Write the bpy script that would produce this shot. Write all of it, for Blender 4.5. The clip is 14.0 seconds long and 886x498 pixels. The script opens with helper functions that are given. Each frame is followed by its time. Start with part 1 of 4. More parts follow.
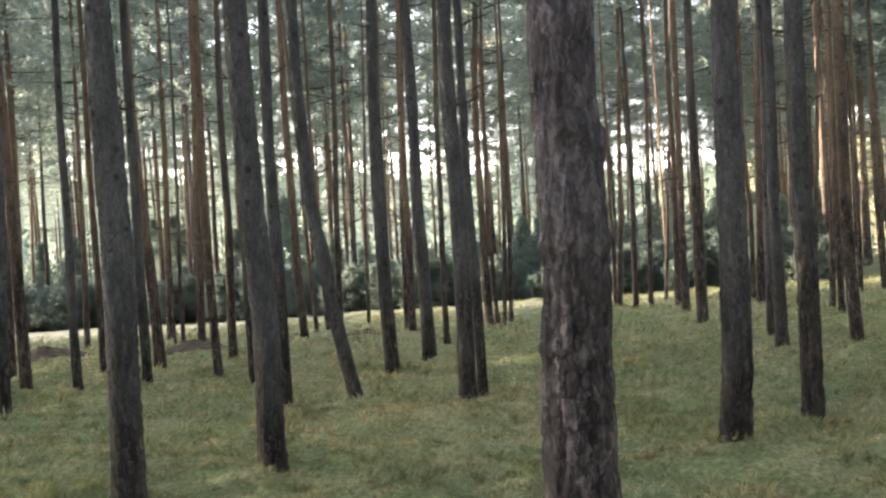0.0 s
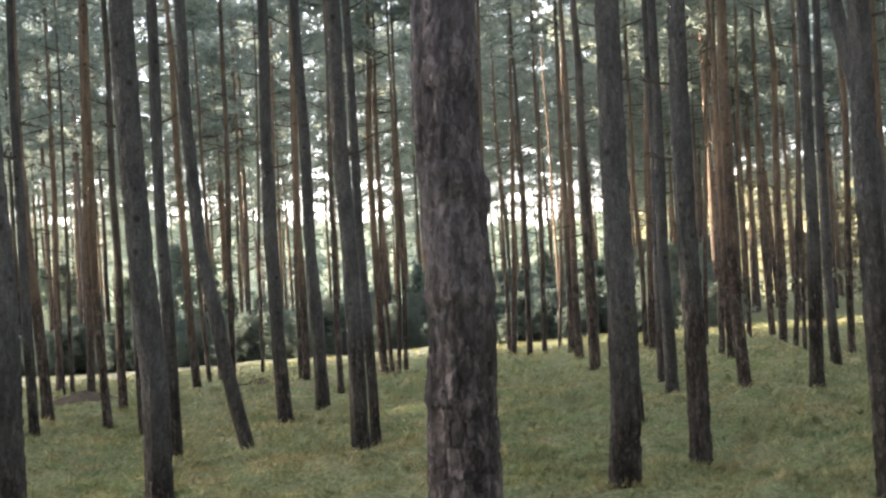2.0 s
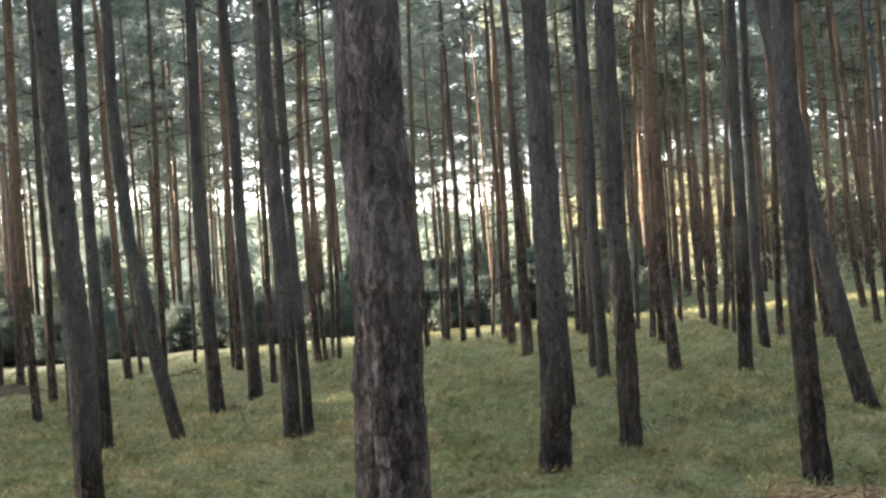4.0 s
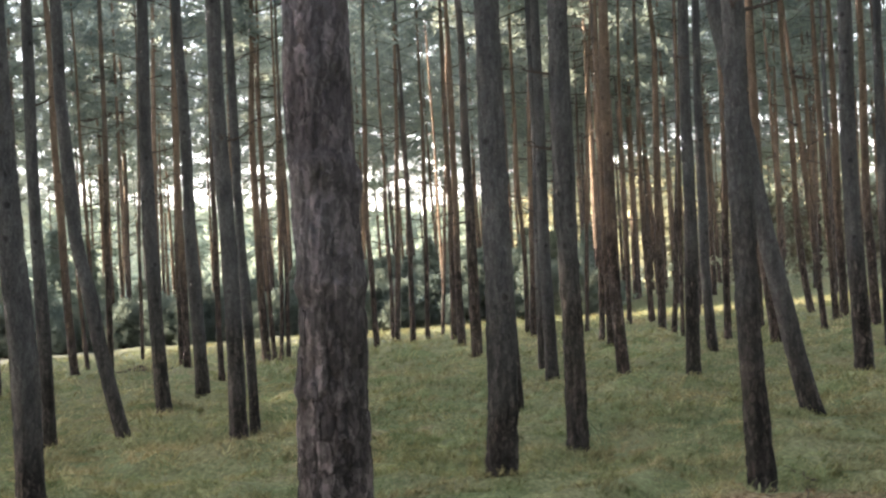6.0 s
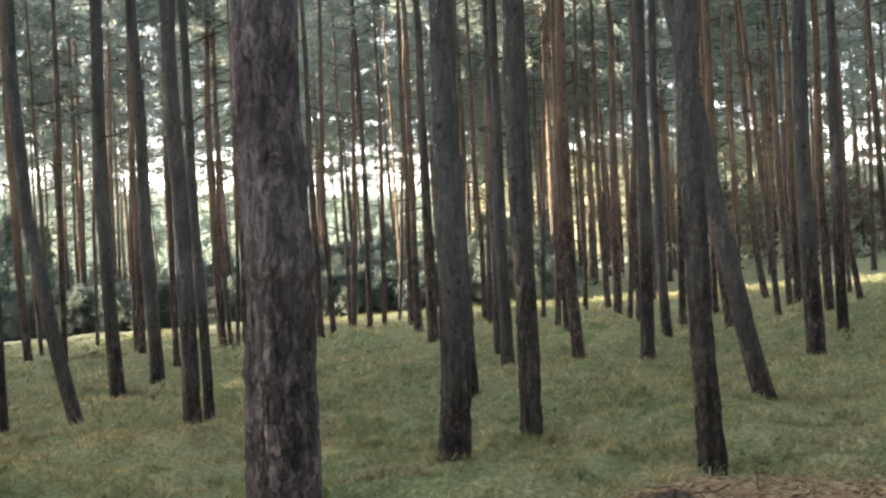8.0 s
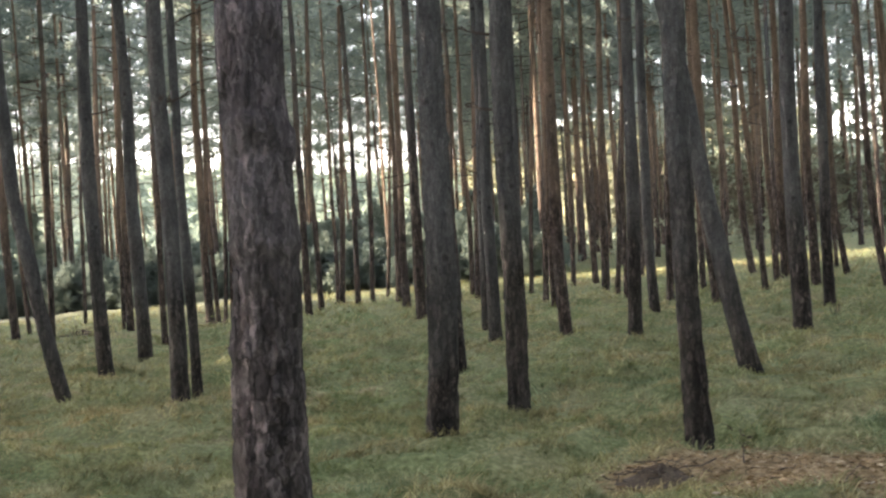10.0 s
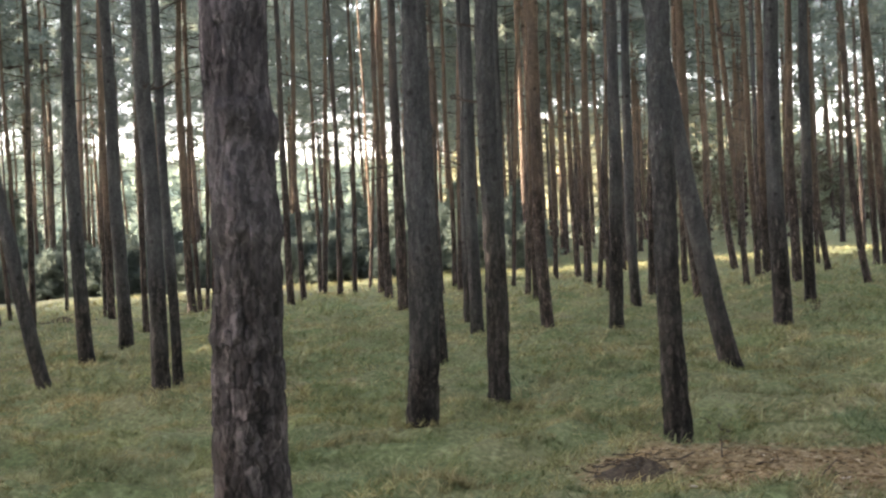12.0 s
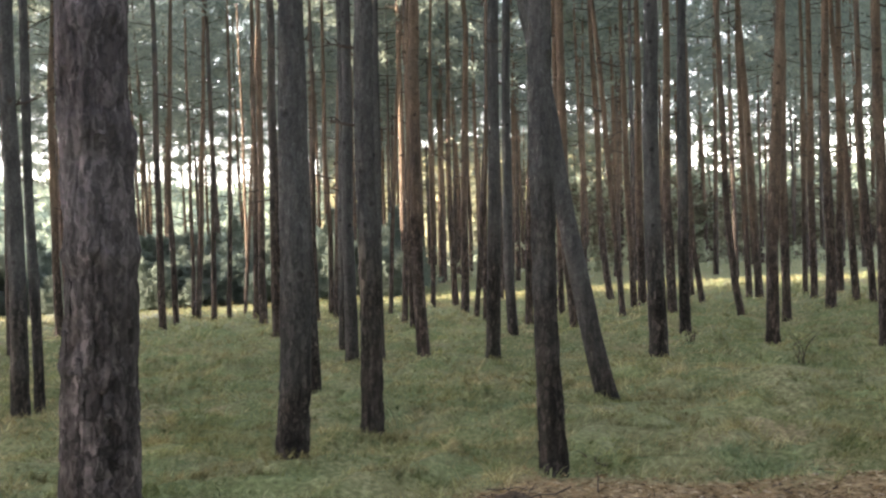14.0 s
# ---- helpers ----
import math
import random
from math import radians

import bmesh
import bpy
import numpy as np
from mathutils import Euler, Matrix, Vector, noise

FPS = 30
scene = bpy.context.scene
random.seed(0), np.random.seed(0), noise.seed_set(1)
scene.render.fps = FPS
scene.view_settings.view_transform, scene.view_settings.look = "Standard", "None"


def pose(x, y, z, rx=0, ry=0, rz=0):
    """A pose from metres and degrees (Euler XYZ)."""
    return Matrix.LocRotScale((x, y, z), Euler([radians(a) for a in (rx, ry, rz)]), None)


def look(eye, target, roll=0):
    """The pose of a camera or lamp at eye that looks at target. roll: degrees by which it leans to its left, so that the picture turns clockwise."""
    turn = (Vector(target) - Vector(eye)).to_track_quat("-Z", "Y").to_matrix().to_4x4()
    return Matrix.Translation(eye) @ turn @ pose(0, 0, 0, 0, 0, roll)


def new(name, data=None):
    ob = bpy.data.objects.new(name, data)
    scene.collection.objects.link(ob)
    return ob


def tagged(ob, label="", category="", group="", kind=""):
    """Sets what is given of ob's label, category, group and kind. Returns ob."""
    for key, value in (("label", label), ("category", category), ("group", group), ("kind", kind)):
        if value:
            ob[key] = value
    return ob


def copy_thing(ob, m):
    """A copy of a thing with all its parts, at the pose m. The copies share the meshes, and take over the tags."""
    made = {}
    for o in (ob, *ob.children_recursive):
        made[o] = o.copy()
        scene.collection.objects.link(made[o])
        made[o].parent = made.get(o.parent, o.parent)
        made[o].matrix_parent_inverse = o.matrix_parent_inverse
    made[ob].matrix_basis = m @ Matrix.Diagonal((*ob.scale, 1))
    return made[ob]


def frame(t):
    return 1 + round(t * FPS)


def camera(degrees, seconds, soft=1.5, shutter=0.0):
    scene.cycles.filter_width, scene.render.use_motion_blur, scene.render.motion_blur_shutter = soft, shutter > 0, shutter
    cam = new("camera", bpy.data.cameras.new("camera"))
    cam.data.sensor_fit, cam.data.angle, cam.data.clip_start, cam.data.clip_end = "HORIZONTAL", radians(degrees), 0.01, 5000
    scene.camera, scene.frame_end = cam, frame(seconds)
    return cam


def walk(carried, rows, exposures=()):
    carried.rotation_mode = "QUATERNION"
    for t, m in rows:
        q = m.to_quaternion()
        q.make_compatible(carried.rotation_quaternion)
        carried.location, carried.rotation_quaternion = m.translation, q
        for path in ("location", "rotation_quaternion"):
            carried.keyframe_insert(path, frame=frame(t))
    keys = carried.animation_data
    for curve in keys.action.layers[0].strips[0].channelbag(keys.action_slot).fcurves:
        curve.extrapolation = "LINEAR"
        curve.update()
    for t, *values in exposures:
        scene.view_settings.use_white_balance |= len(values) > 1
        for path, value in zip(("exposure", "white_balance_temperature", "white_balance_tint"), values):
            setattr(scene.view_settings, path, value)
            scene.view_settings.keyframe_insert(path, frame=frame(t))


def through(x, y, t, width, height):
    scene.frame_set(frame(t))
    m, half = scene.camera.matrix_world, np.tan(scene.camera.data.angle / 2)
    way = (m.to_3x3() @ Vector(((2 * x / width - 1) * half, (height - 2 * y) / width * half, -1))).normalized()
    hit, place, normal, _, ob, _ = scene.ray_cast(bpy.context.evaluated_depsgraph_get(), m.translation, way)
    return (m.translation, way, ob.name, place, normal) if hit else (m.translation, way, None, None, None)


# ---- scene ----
# A pine wood seen from one spot by a slowly turning hand-held camera.

# ---- camera ----
cam = camera(33.92, 14.0, soft=2.45)


def aim(x, y, z, yaw, pitch, roll):
    """Camera pose: yaw to the right of +y, pitch up, roll, in degrees."""
    return pose(x, y, z, 90 + pitch, 0, -yaw) @ pose(0, 0, 0, 0, 0, roll)


walk(cam, [
    (0, aim(-0.118, -0.027, -0.003, -9.805, -0.474, -3.226)),
    (0.5, aim(-0.111, -0.038, -0.007, -8.537, -1.093, -2.293)),
    (1, aim(-0.104, -0.042, -0.007, -7.222, 0.099, -1.651)),
    (1.5, aim(-0.093, -0.046, -0.012, -6.559, 0.520, -1.936)),
    (2, aim(-0.073, -0.041, 0.002, -5.610, 1.188, -3.387)),
    (2.5, aim(-0.057, -0.049, 0.004, -4.552, 1.503, -3.411)),
    (3, aim(-0.044, -0.049, 0.002, -3.946, 0.163, -4.055)),
    (3.5, aim(-0.040, -0.041, 0.001, -3.666, 0.179, -4.051)),
    (4, aim(-0.039, -0.042, 0.001, -3.036, 0.532, -4.015)),
    (4.2, aim(-0.030, -0.039, 0.000, -2.410, 0.400, -4.303)),
    (6.3, aim(-0.020, 0.009, 0.022, -0.936, 0.364, -3.076)),
    (6.5, aim(-0.021, -0.005, 0.001, -0.702, 0.127, -3.021)),
    (7, aim(-0.000, 0.000, -0.000, 0.000, -0.032, -2.557)),
    (7.5, aim(0.006, 0.005, 0.003, 0.302, -0.444, -2.862)),
    (8, aim(0.017, 0.013, 0.006, 0.467, -0.258, -3.106)),
    (8.2, aim(0.018, 0.012, 0.005, 0.574, -0.216, -3.211)),
    (10.5, aim(0.030, 0.008, -0.001, 0.974, -1.421, -3.260)),
    (11, aim(0.033, -0.006, -0.006, 1.110, -1.498, -2.476)),
    (11.5, aim(0.030, -0.013, -0.005, 1.397, -1.620, -2.270)),
    (12, aim(0.032, -0.003, -0.003, 1.529, -1.554, -2.620)),
    (12.5, aim(0.036, 0.016, -0.004, 2.470, -1.364, -2.345)),
    (13, aim(0.048, 0.017, -0.009, 4.040, -0.759, -1.855)),
    (13.5, aim(0.035, 0.051, -0.011, 4.934, 0.794, -0.210)),
    (14, aim(0.074, 0.281, -0.014, 6.348, -0.654, -1.555)),
], exposures=[(0, 3.79, 6400, 19), (1.0, 3.76, 6440, 19), (13.0, 3.76, 6440, 20), (13.5, 3.93, 6480, 20), (14, 3.78, 6440, 20)])

# ---- world and sun ----
SUN_FROM = Vector((-0.975, 0.06, 0.20)).normalized()      # low evening sun along the glade
world = bpy.data.worlds.new("evening_sky")
scene.world = world
world.use_nodes = True
wn, wl = world.node_tree.nodes, world.node_tree.links
sky = wn.new("ShaderNodeTexSky")
sky.sky_type = 'NISHITA'
sky.sun_disc = False
sky.sun_elevation = math.asin(SUN_FROM.z)
sky.sun_rotation = math.atan2(SUN_FROM.x, SUN_FROM.y)
sky.air_density, sky.dust_density, sky.ozone_density = 1.0, 0.9, 1.0
veil = wn.new("ShaderNodeHueSaturation")                  # thin high cloud takes most of the blue out
veil.inputs["Saturation"].default_value = 0.42
wl.new(sky.outputs[0], veil.inputs["Color"])
wl.new(veil.outputs[0], wn["Background"].inputs[0])
wn["Background"].inputs[1].default_value = 0.15
sun = new("sun", bpy.data.lights.new("sun", 'SUN'))
sun.data.energy, sun.data.angle, sun.data.color = 3.0, radians(0.8), (1.0, 0.87, 0.64)
sun.matrix_world = look(SUN_FROM * 60, (0, 0, 0))

# ---- materials ----


def material(name, rough=0.9):
    m = bpy.data.materials.new(name)
    m.use_nodes = True
    n = m.node_tree.nodes
    b = n["Principled BSDF"]
    b.inputs["Roughness"].default_value = rough
    b.inputs["Specular IOR Level"].default_value = 0.25
    return m, n, m.node_tree.links, b


def ramp(n, links, source, stops):
    r = n.new("ShaderNodeValToRGB")
    e = r.color_ramp.elements
    while len(e) < len(stops):
        e.new(0.5)
    for k, (p, c) in enumerate(stops):
        e[k].position, e[k].color = p, (*c, 1)
    links.new(source, r.inputs[0])
    return r.outputs[0]


def mix(n, links, fac, a, b, mode='MIX'):
    x = n.new("ShaderNodeMix")
    x.data_type, x.blend_type = 'RGBA', mode
    for sock, v in ((x.inputs[0], fac), (x.inputs[6], a), (x.inputs[7], b)):
        if isinstance(v, (int, float)):
            sock.default_value = v
        elif isinstance(v, tuple):
            sock.default_value = (*v, 1)
        else:
            links.new(v, sock)
    return x.outputs[2]


def noise_tex(n, links, vec, scale, detail=4.0):
    t = n.new("ShaderNodeTexNoise")
    t.inputs["Scale"].default_value, t.inputs["Detail"].default_value = scale, detail
    if vec:
        links.new(vec, t.inputs["Vector"])
    return t.outputs[0]


def bark_material(name, thin_from, thin_to, grey, brown, rust, rough, crack=0.68, grain=0.8, paler=None):
    """Scots pine bark: dark plates low down, thin smooth grey bark higher up, flaking to rust on some stems."""
    m, n, links, b = material(name, 0.92)
    co = n.new("ShaderNodeTexCoord")
    info = n.new("ShaderNodeObjectInfo")
    shift = n.new("ShaderNodeVectorMath")
    shift.operation = 'ADD'
    off = n.new("ShaderNodeCombineXYZ")
    times = n.new("ShaderNodeMath")
    times.operation, times.inputs[1].default_value = 'MULTIPLY', 40.0
    links.new(info.outputs["Random"], times.inputs[0])
    links.new(times.outputs[0], off.inputs[0])
    links.new(co.outputs["Object"], shift.inputs[0])
    links.new(off.outputs[0], shift.inputs[1])
    warp = n.new("ShaderNodeTexNoise")
    warp.inputs["Scale"].default_value, warp.inputs["Detail"].default_value = 22.0, 3.0
    links.new(shift.outputs[0], warp.inputs["Vector"])
    bent = n.new("ShaderNodeVectorMath")
    bent.operation = 'MULTIPLY_ADD'
    bent.inputs[1].default_value = (0.05, 0.05, 0.12)
    links.new(warp.outputs["Color"], bent.inputs[0])
    links.new(shift.outputs[0], bent.inputs[2])
    squeeze = n.new("ShaderNodeMapping")
    squeeze.inputs["Scale"].default_value = (1, 1, 0.42)
    links.new(bent.outputs[0], squeeze.inputs[0])
    streak = n.new("ShaderNodeMapping")
    streak.inputs["Scale"].default_value = (1, 1, 0.16)
    links.new(bent.outputs[0], streak.inputs[0])
    vor = n.new("ShaderNodeTexVoronoi")
    vor.feature = 'DISTANCE_TO_EDGE'
    vor.inputs["Scale"].default_value = 21.0
    links.new(squeeze.outputs[0], vor.inputs["Vector"])
    cell = n.new("ShaderNodeTexVoronoi")
    cell.inputs["Scale"].default_value = 21.0
    links.new(squeeze.outputs[0], cell.inputs["Vector"])
    small = n.new("ShaderNodeTexVoronoi")
    small.inputs["Scale"].default_value = 62.0
    links.new(squeeze.outputs[0], small.inputs["Vector"])
    fine = noise_tex(n, links, squeeze.outputs[0], 75, 6)
    lines = noise_tex(n, links, streak.outputs[0], 27, 6)
    blotch = noise_tex(n, links, squeeze.outputs[0], 15, 3)
    broad = noise_tex(n, links, shift.outputs[0], 1.3, 3)
    patch = noise_tex(n, links, squeeze.outputs[0], 7, 4)
    base = mix(n, links, ramp(n, links, patch, [(0.3, (0, 0, 0)), (0.7, (1, 1, 1))]), grey, brown)
    tone = n.new("ShaderNodeSeparateColor")
    links.new(cell.outputs["Color"], tone.inputs[0])
    base = mix(n, links, 0.8, base, ramp(n, links, tone.outputs[0], [(0.0, (0.48, 0.46, 0.46)), (0.6, (1.0, 1.0, 1.0)), (1.0, (1.6, 1.56, 1.54))]), 'MULTIPLY')
    tone2 = n.new("ShaderNodeSeparateColor")
    links.new(small.outputs["Color"], tone2.inputs[0])
    base = mix(n, links, 0.85, base, ramp(n, links, tone2.outputs[1], [(0.0, (0.45, 0.44, 0.44)), (1.0, (1.6, 1.55, 1.55))]), 'MULTIPLY')
    base = mix(n, links, grain, base, ramp(n, links, lines, [(0.38, (0.25, 0.24, 0.24)), (0.5, (0.92, 0.92, 0.92)), (0.66, (1.5, 1.45, 1.45))]), 'MULTIPLY')
    plain = base
    open_at = ramp(n, links, noise_tex(n, links, streak.outputs[0], 9, 3), [(0.38, (0.4 * crack,) * 3), (0.58, (crack,) * 3)])
    base = mix(n, links, open_at, base, ramp(n, links, vor.outputs[0], [(0.0, (0.1, 0.09, 0.09)), (0.05, (0.3, 0.28, 0.28)), (0.16, (1, 1, 1))]), 'MULTIPLY')
    base = mix(n, links, 0.75, base, ramp(n, links, blotch, [(0.36, (0.42, 0.4, 0.4)), (0.5, (0.95, 0.95, 0.95)), (0.66, (1.5, 1.46, 1.44))]), 'MULTIPLY')
    moss = ramp(n, links, broad, [(0.48, (0, 0, 0)), (0.68, (0.12, 0.12, 0.12))])
    base = mix(n, links, moss, base, (0.05, 0.054, 0.038))
    # thin flaking orange bark on the upper stem
    sep = n.new("ShaderNodeSeparateXYZ")
    links.new(co.outputs["Object"], sep.inputs[0])
    wob = n.new("ShaderNodeMath")
    wob.operation = 'MULTIPLY_ADD'
    wob.inputs[1].default_value = 3.0
    links.new(broad, wob.inputs[0])
    links.new(sep.outputs[2], wob.inputs[2])
    per = n.new("ShaderNodeMath")
    per.operation, per.inputs[1].default_value = 'MULTIPLY_ADD', 1.2
    links.new(info.outputs["Random"], per.inputs[0])
    links.new(wob.outputs[0], per.inputs[2])
    up = n.new("ShaderNodeMapRange")
    up.inputs[1].default_value, up.inputs[2].default_value = thin_from + 2.1, thin_to + 2.1
    links.new(per.outputs[0], up.inputs[0])
    orange = ramp(n, links, fine, [(0.3, (0.1, 0.07, 0.05)), (0.55, (0.17, 0.12, 0.082)), (0.75, (0.26, 0.19, 0.13))])
    smooth = ramp(n, links, fine, [(0.3, (0.048, 0.049, 0.049)), (0.55, (0.074, 0.075, 0.074)), (0.75, (0.108, 0.109, 0.106))])
    vary = n.new("ShaderNodeMath")
    vary.operation, vary.inputs[1].default_value = 'MULTIPLY_ADD', 0.9
    links.new(broad, vary.inputs[0])
    links.new(info.outputs["Random"], vary.inputs[2])
    thin = mix(n, links, ramp(n, links, vary.outputs[0], [(rust, (0, 0, 0)), (rust + 0.45, (0.9, 0.9, 0.9))]), smooth, orange)
    thin = mix(n, links, 0.55, thin, ramp(n, links, patch, [(0.34, (0.5, 0.5, 0.52)), (0.5, (1, 1, 1)), (0.66, (1.45, 1.4, 1.36))]), 'MULTIPLY')
    thin = mix(n, links, 0.1 + 0.6 * rough, thin, ramp(n, links, lines, [(0.38, (0.4, 0.4, 0.4)), (0.5, (1, 1, 1)), (0.66, (1.25, 1.25, 1.25))]), 'MULTIPLY')
    thin = mix(n, links, 0.05 + 0.7 * rough, thin, ramp(n, links, vor.outputs[0], [(0.0, (0.06, 0.06, 0.06)), (0.04, (0.3, 0.29, 0.29)), (0.13, (1, 1, 1))]), 'MULTIPLY')
    scar = n.new("ShaderNodeTexVoronoi")                      # dark scars where branches have dropped off
    scar.inputs["Scale"].default_value = 5.5
    links.new(shift.outputs[0], scar.inputs["Vector"])
    thin = mix(n, links, 0.85, thin, ramp(n, links, scar.outputs["Distance"], [(0.0, (0.22, 0.2, 0.2)), (0.1, (0.3, 0.28, 0.28)), (0.2, (1, 1, 1))]), 'MULTIPLY')
    flake = ramp(n, links, small.outputs["Distance"], [(0.0, (1.5, 1.42, 1.42)), (0.25, (1.0, 1.0, 1.0)), (0.6, (0.75, 0.74, 0.74))])
    thin = mix(n, links, rough, thin, flake, 'MULTIPLY')
    if paler:                                                 # the same plates all the way up, bleached paler above
        thin = mix(n, links, 0.42, plain, base)
        thin = mix(n, links, 0.45, thin, ramp(n, links, patch, [(0.36, (0.6, 0.58, 0.6)), (0.5, (1, 1, 1)), (0.64, (1.35, 1.32, 1.34))]), 'MULTIPLY')
        thin = mix(n, links, 0.28, mix(n, links, 1.0, thin, paler, 'MULTIPLY'), tuple(0.8 * a * c for a, c in zip(grey, paler)))
    links.new(mix(n, links, up.outputs[0], base, thin), b.inputs["Base Color"])
    bump = n.new("ShaderNodeBump")
    bump.inputs["Strength"].default_value, bump.inputs["Distance"].default_value = 0.8, 0.015
    hsum = n.new("ShaderNodeMath")
    hsum.operation = 'MULTIPLY_ADD'
    hsum.inputs[1].default_value = 1.2
    links.new(lines, hsum.inputs[0])
    links.new(tone.outputs[0], hsum.inputs[2])
    links.new(hsum.outputs[0], bump.inputs["Height"])
    links.new(bump.outputs[0], b.inputs["Normal"])
    return m


def leaf_material(name, dark, mid, light, through=0.25):
    """Foliage whose clumps differ in colour, with some light passing through."""
    m, n, links, b = material(name, 0.75)
    b.inputs["Specular IOR Level"].default_value = 0.08
    geo = n.new("ShaderNodeNewGeometry")
    info = n.new("ShaderNodeObjectInfo")
    col = ramp(n, links, geo.outputs["Random Per Island"], [(0.0, dark), (0.55, mid), (1.0, light)])
    col = mix(n, links, 0.5, col, ramp(n, links, info.outputs["Random"], [(0, (0.75, 0.84, 0.86)), (1, (1.22, 1.15, 1.0))]), 'MULTIPLY')
    links.new(col, b.inputs["Base Color"])
    tr = n.new("ShaderNodeBsdfTranslucent")
    links.new(col, tr.inputs[0])
    ms = n.new("ShaderNodeMixShader")
    ms.inputs[0].default_value = through
    links.new(b.outputs[0], ms.inputs[1])
    links.new(tr.outputs[0], ms.inputs[2])
    links.new(ms.outputs[0], n["Material Output"].inputs[0])
    return m


def ground_material():
    """Mossy forest floor: short grass, straw-coloured patches and brown needle litter."""
    m, n, links, b = material("forest_floor", 0.95)
    co = n.new("ShaderNodeTexCoord")
    big = noise_tex(n, links, co.outputs["Object"], 0.28, 5)
    mid = noise_tex(n, links, co.outputs["Object"], 1.7, 5)
    fine = noise_tex(n, links, co.outputs["Object"], 22, 6)
    green = ramp(n, links, fine, [(0.3, (0.066, 0.082, 0.031)), (0.5, (0.110, 0.134, 0.053)), (0.7, (0.192, 0.224, 0.098))])
    straw = ramp(n, links, fine, [(0.3, (0.092, 0.082, 0.040)), (0.5, (0.186, 0.168, 0.088)), (0.7, (0.318, 0.292, 0.172))])
    litter = ramp(n, links, fine, [(0.32, (0.085, 0.06, 0.03)), (0.5, (0.215, 0.152, 0.08)), (0.68, (0.36, 0.27, 0.155))])
    c = mix(n, links, ramp(n, links, mid, [(0.4, (0, 0, 0)), (0.66, (0.65, 0.65, 0.65))]), green, straw)
    c = mix(n, links, ramp(n, links, big, [(0.52, (0, 0, 0)), (0.7, (0.4, 0.4, 0.4))]), c, straw)
    lit = n.new("ShaderNodeAttribute")
    lit.attribute_name = "litter"
    c = mix(n, links, lit.outputs["Fac"], c, litter)
    dry = n.new("ShaderNodeAttribute")
    dry.attribute_name = "dry"
    pale = ramp(n, links, mid, [(0.3, (0.092, 0.1, 0.074)), (0.5, (0.152, 0.162, 0.13)), (0.7, (0.255, 0.265, 0.226))])
    c = mix(n, links, dry.outputs["Fac"], c, pale)
    links.new(c, b.inputs["Base Color"])
    bump = n.new("ShaderNodeBump")
    bump.inputs["Strength"].default_value, bump.inputs["Distance"].default_value = 0.7, 0.03
    links.new(fine, bump.inputs["Height"])
    links.new(bump.outputs[0], b.inputs["Normal"])
    return m


def grass_material():
    m, n, links, b = material("grass_blades", 0.7)
    geo = n.new("ShaderNodeNewGeometry")
    co = n.new("ShaderNodeTexCoord")
    mid = noise_tex(n, links, co.outputs["Object"], 1.5, 4)
    big = noise_tex(n, links, co.outputs["Object"], 0.35, 4)
    green = ramp(n, links, geo.outputs["Random Per Island"], [(0.0, (0.108, 0.127, 0.048)), (0.5, (0.173, 0.199, 0.079)), (1.0, (0.274, 0.300, 0.134))])
    straw = ramp(n, links, geo.outputs["Random Per Island"], [(0.0, (0.228, 0.180, 0.079)), (0.5, (0.348, 0.288, 0.138)), (1.0, (0.540, 0.468, 0.264))])
    dead = n.new("ShaderNodeAttribute")
    dead.attribute_name = "straw"
    cool = ramp(n, links, geo.outputs["Random Per Island"], [(0.0, (0.112, 0.158, 0.083)), (0.5, (0.180, 0.237, 0.128)), (1.0, (0.285, 0.352, 0.203))])
    damp = noise_tex(n, links, co.outputs["Object"], 0.9, 3)
    green = mix(n, links, ramp(n, links, damp, [(0.48, (0, 0, 0)), (0.62, (0.85, 0.85, 0.85))]), green, cool)
    c = mix(n, links, ramp(n, links, mid, [(0.42, (0, 0, 0)), (0.6, (0.34, 0.34, 0.34))]), green, straw)
    brown = ramp(n, links, geo.outputs["Random Per Island"], [(0.0, (0.125, 0.094, 0.045)), (0.5, (0.205, 0.160, 0.080)), (1.0, (0.33, 0.27, 0.145))])
    worn = noise_tex(n, links, co.outputs["Object"], 1.25, 4)
    c = mix(n, links, ramp(n, links, worn, [(0.52, (0, 0, 0)), (0.62, (0.6, 0.6, 0.6))]), c, brown)
    deep = noise_tex(n, links, co.outputs["Object"], 2.0, 3)
    c = mix(n, links, ramp(n, links, deep, [(0.56, (0, 0, 0)), (0.66, (0.6, 0.6, 0.6))]), c, (0.085, 0.125, 0.062))
    c = mix(n, links, dead.outputs["Fac"], c, straw)
    c = mix(n, links, ramp(n, links, big, [(0.5, (0, 0, 0)), (0.68, (0.28, 0.28, 0.28))]), c, straw)
    links.new(c, b.inputs["Base Color"])
    tr = n.new("ShaderNodeBsdfTranslucent")
    links.new(c, tr.inputs[0])
    ms = n.new("ShaderNodeMixShader")
    ms.inputs[0].default_value = 0.3
    links.new(b.outputs[0], ms.inputs[1])
    links.new(tr.outputs[0], ms.inputs[2])
    links.new(ms.outputs[0], n["Material Output"].inputs[0])
    return m


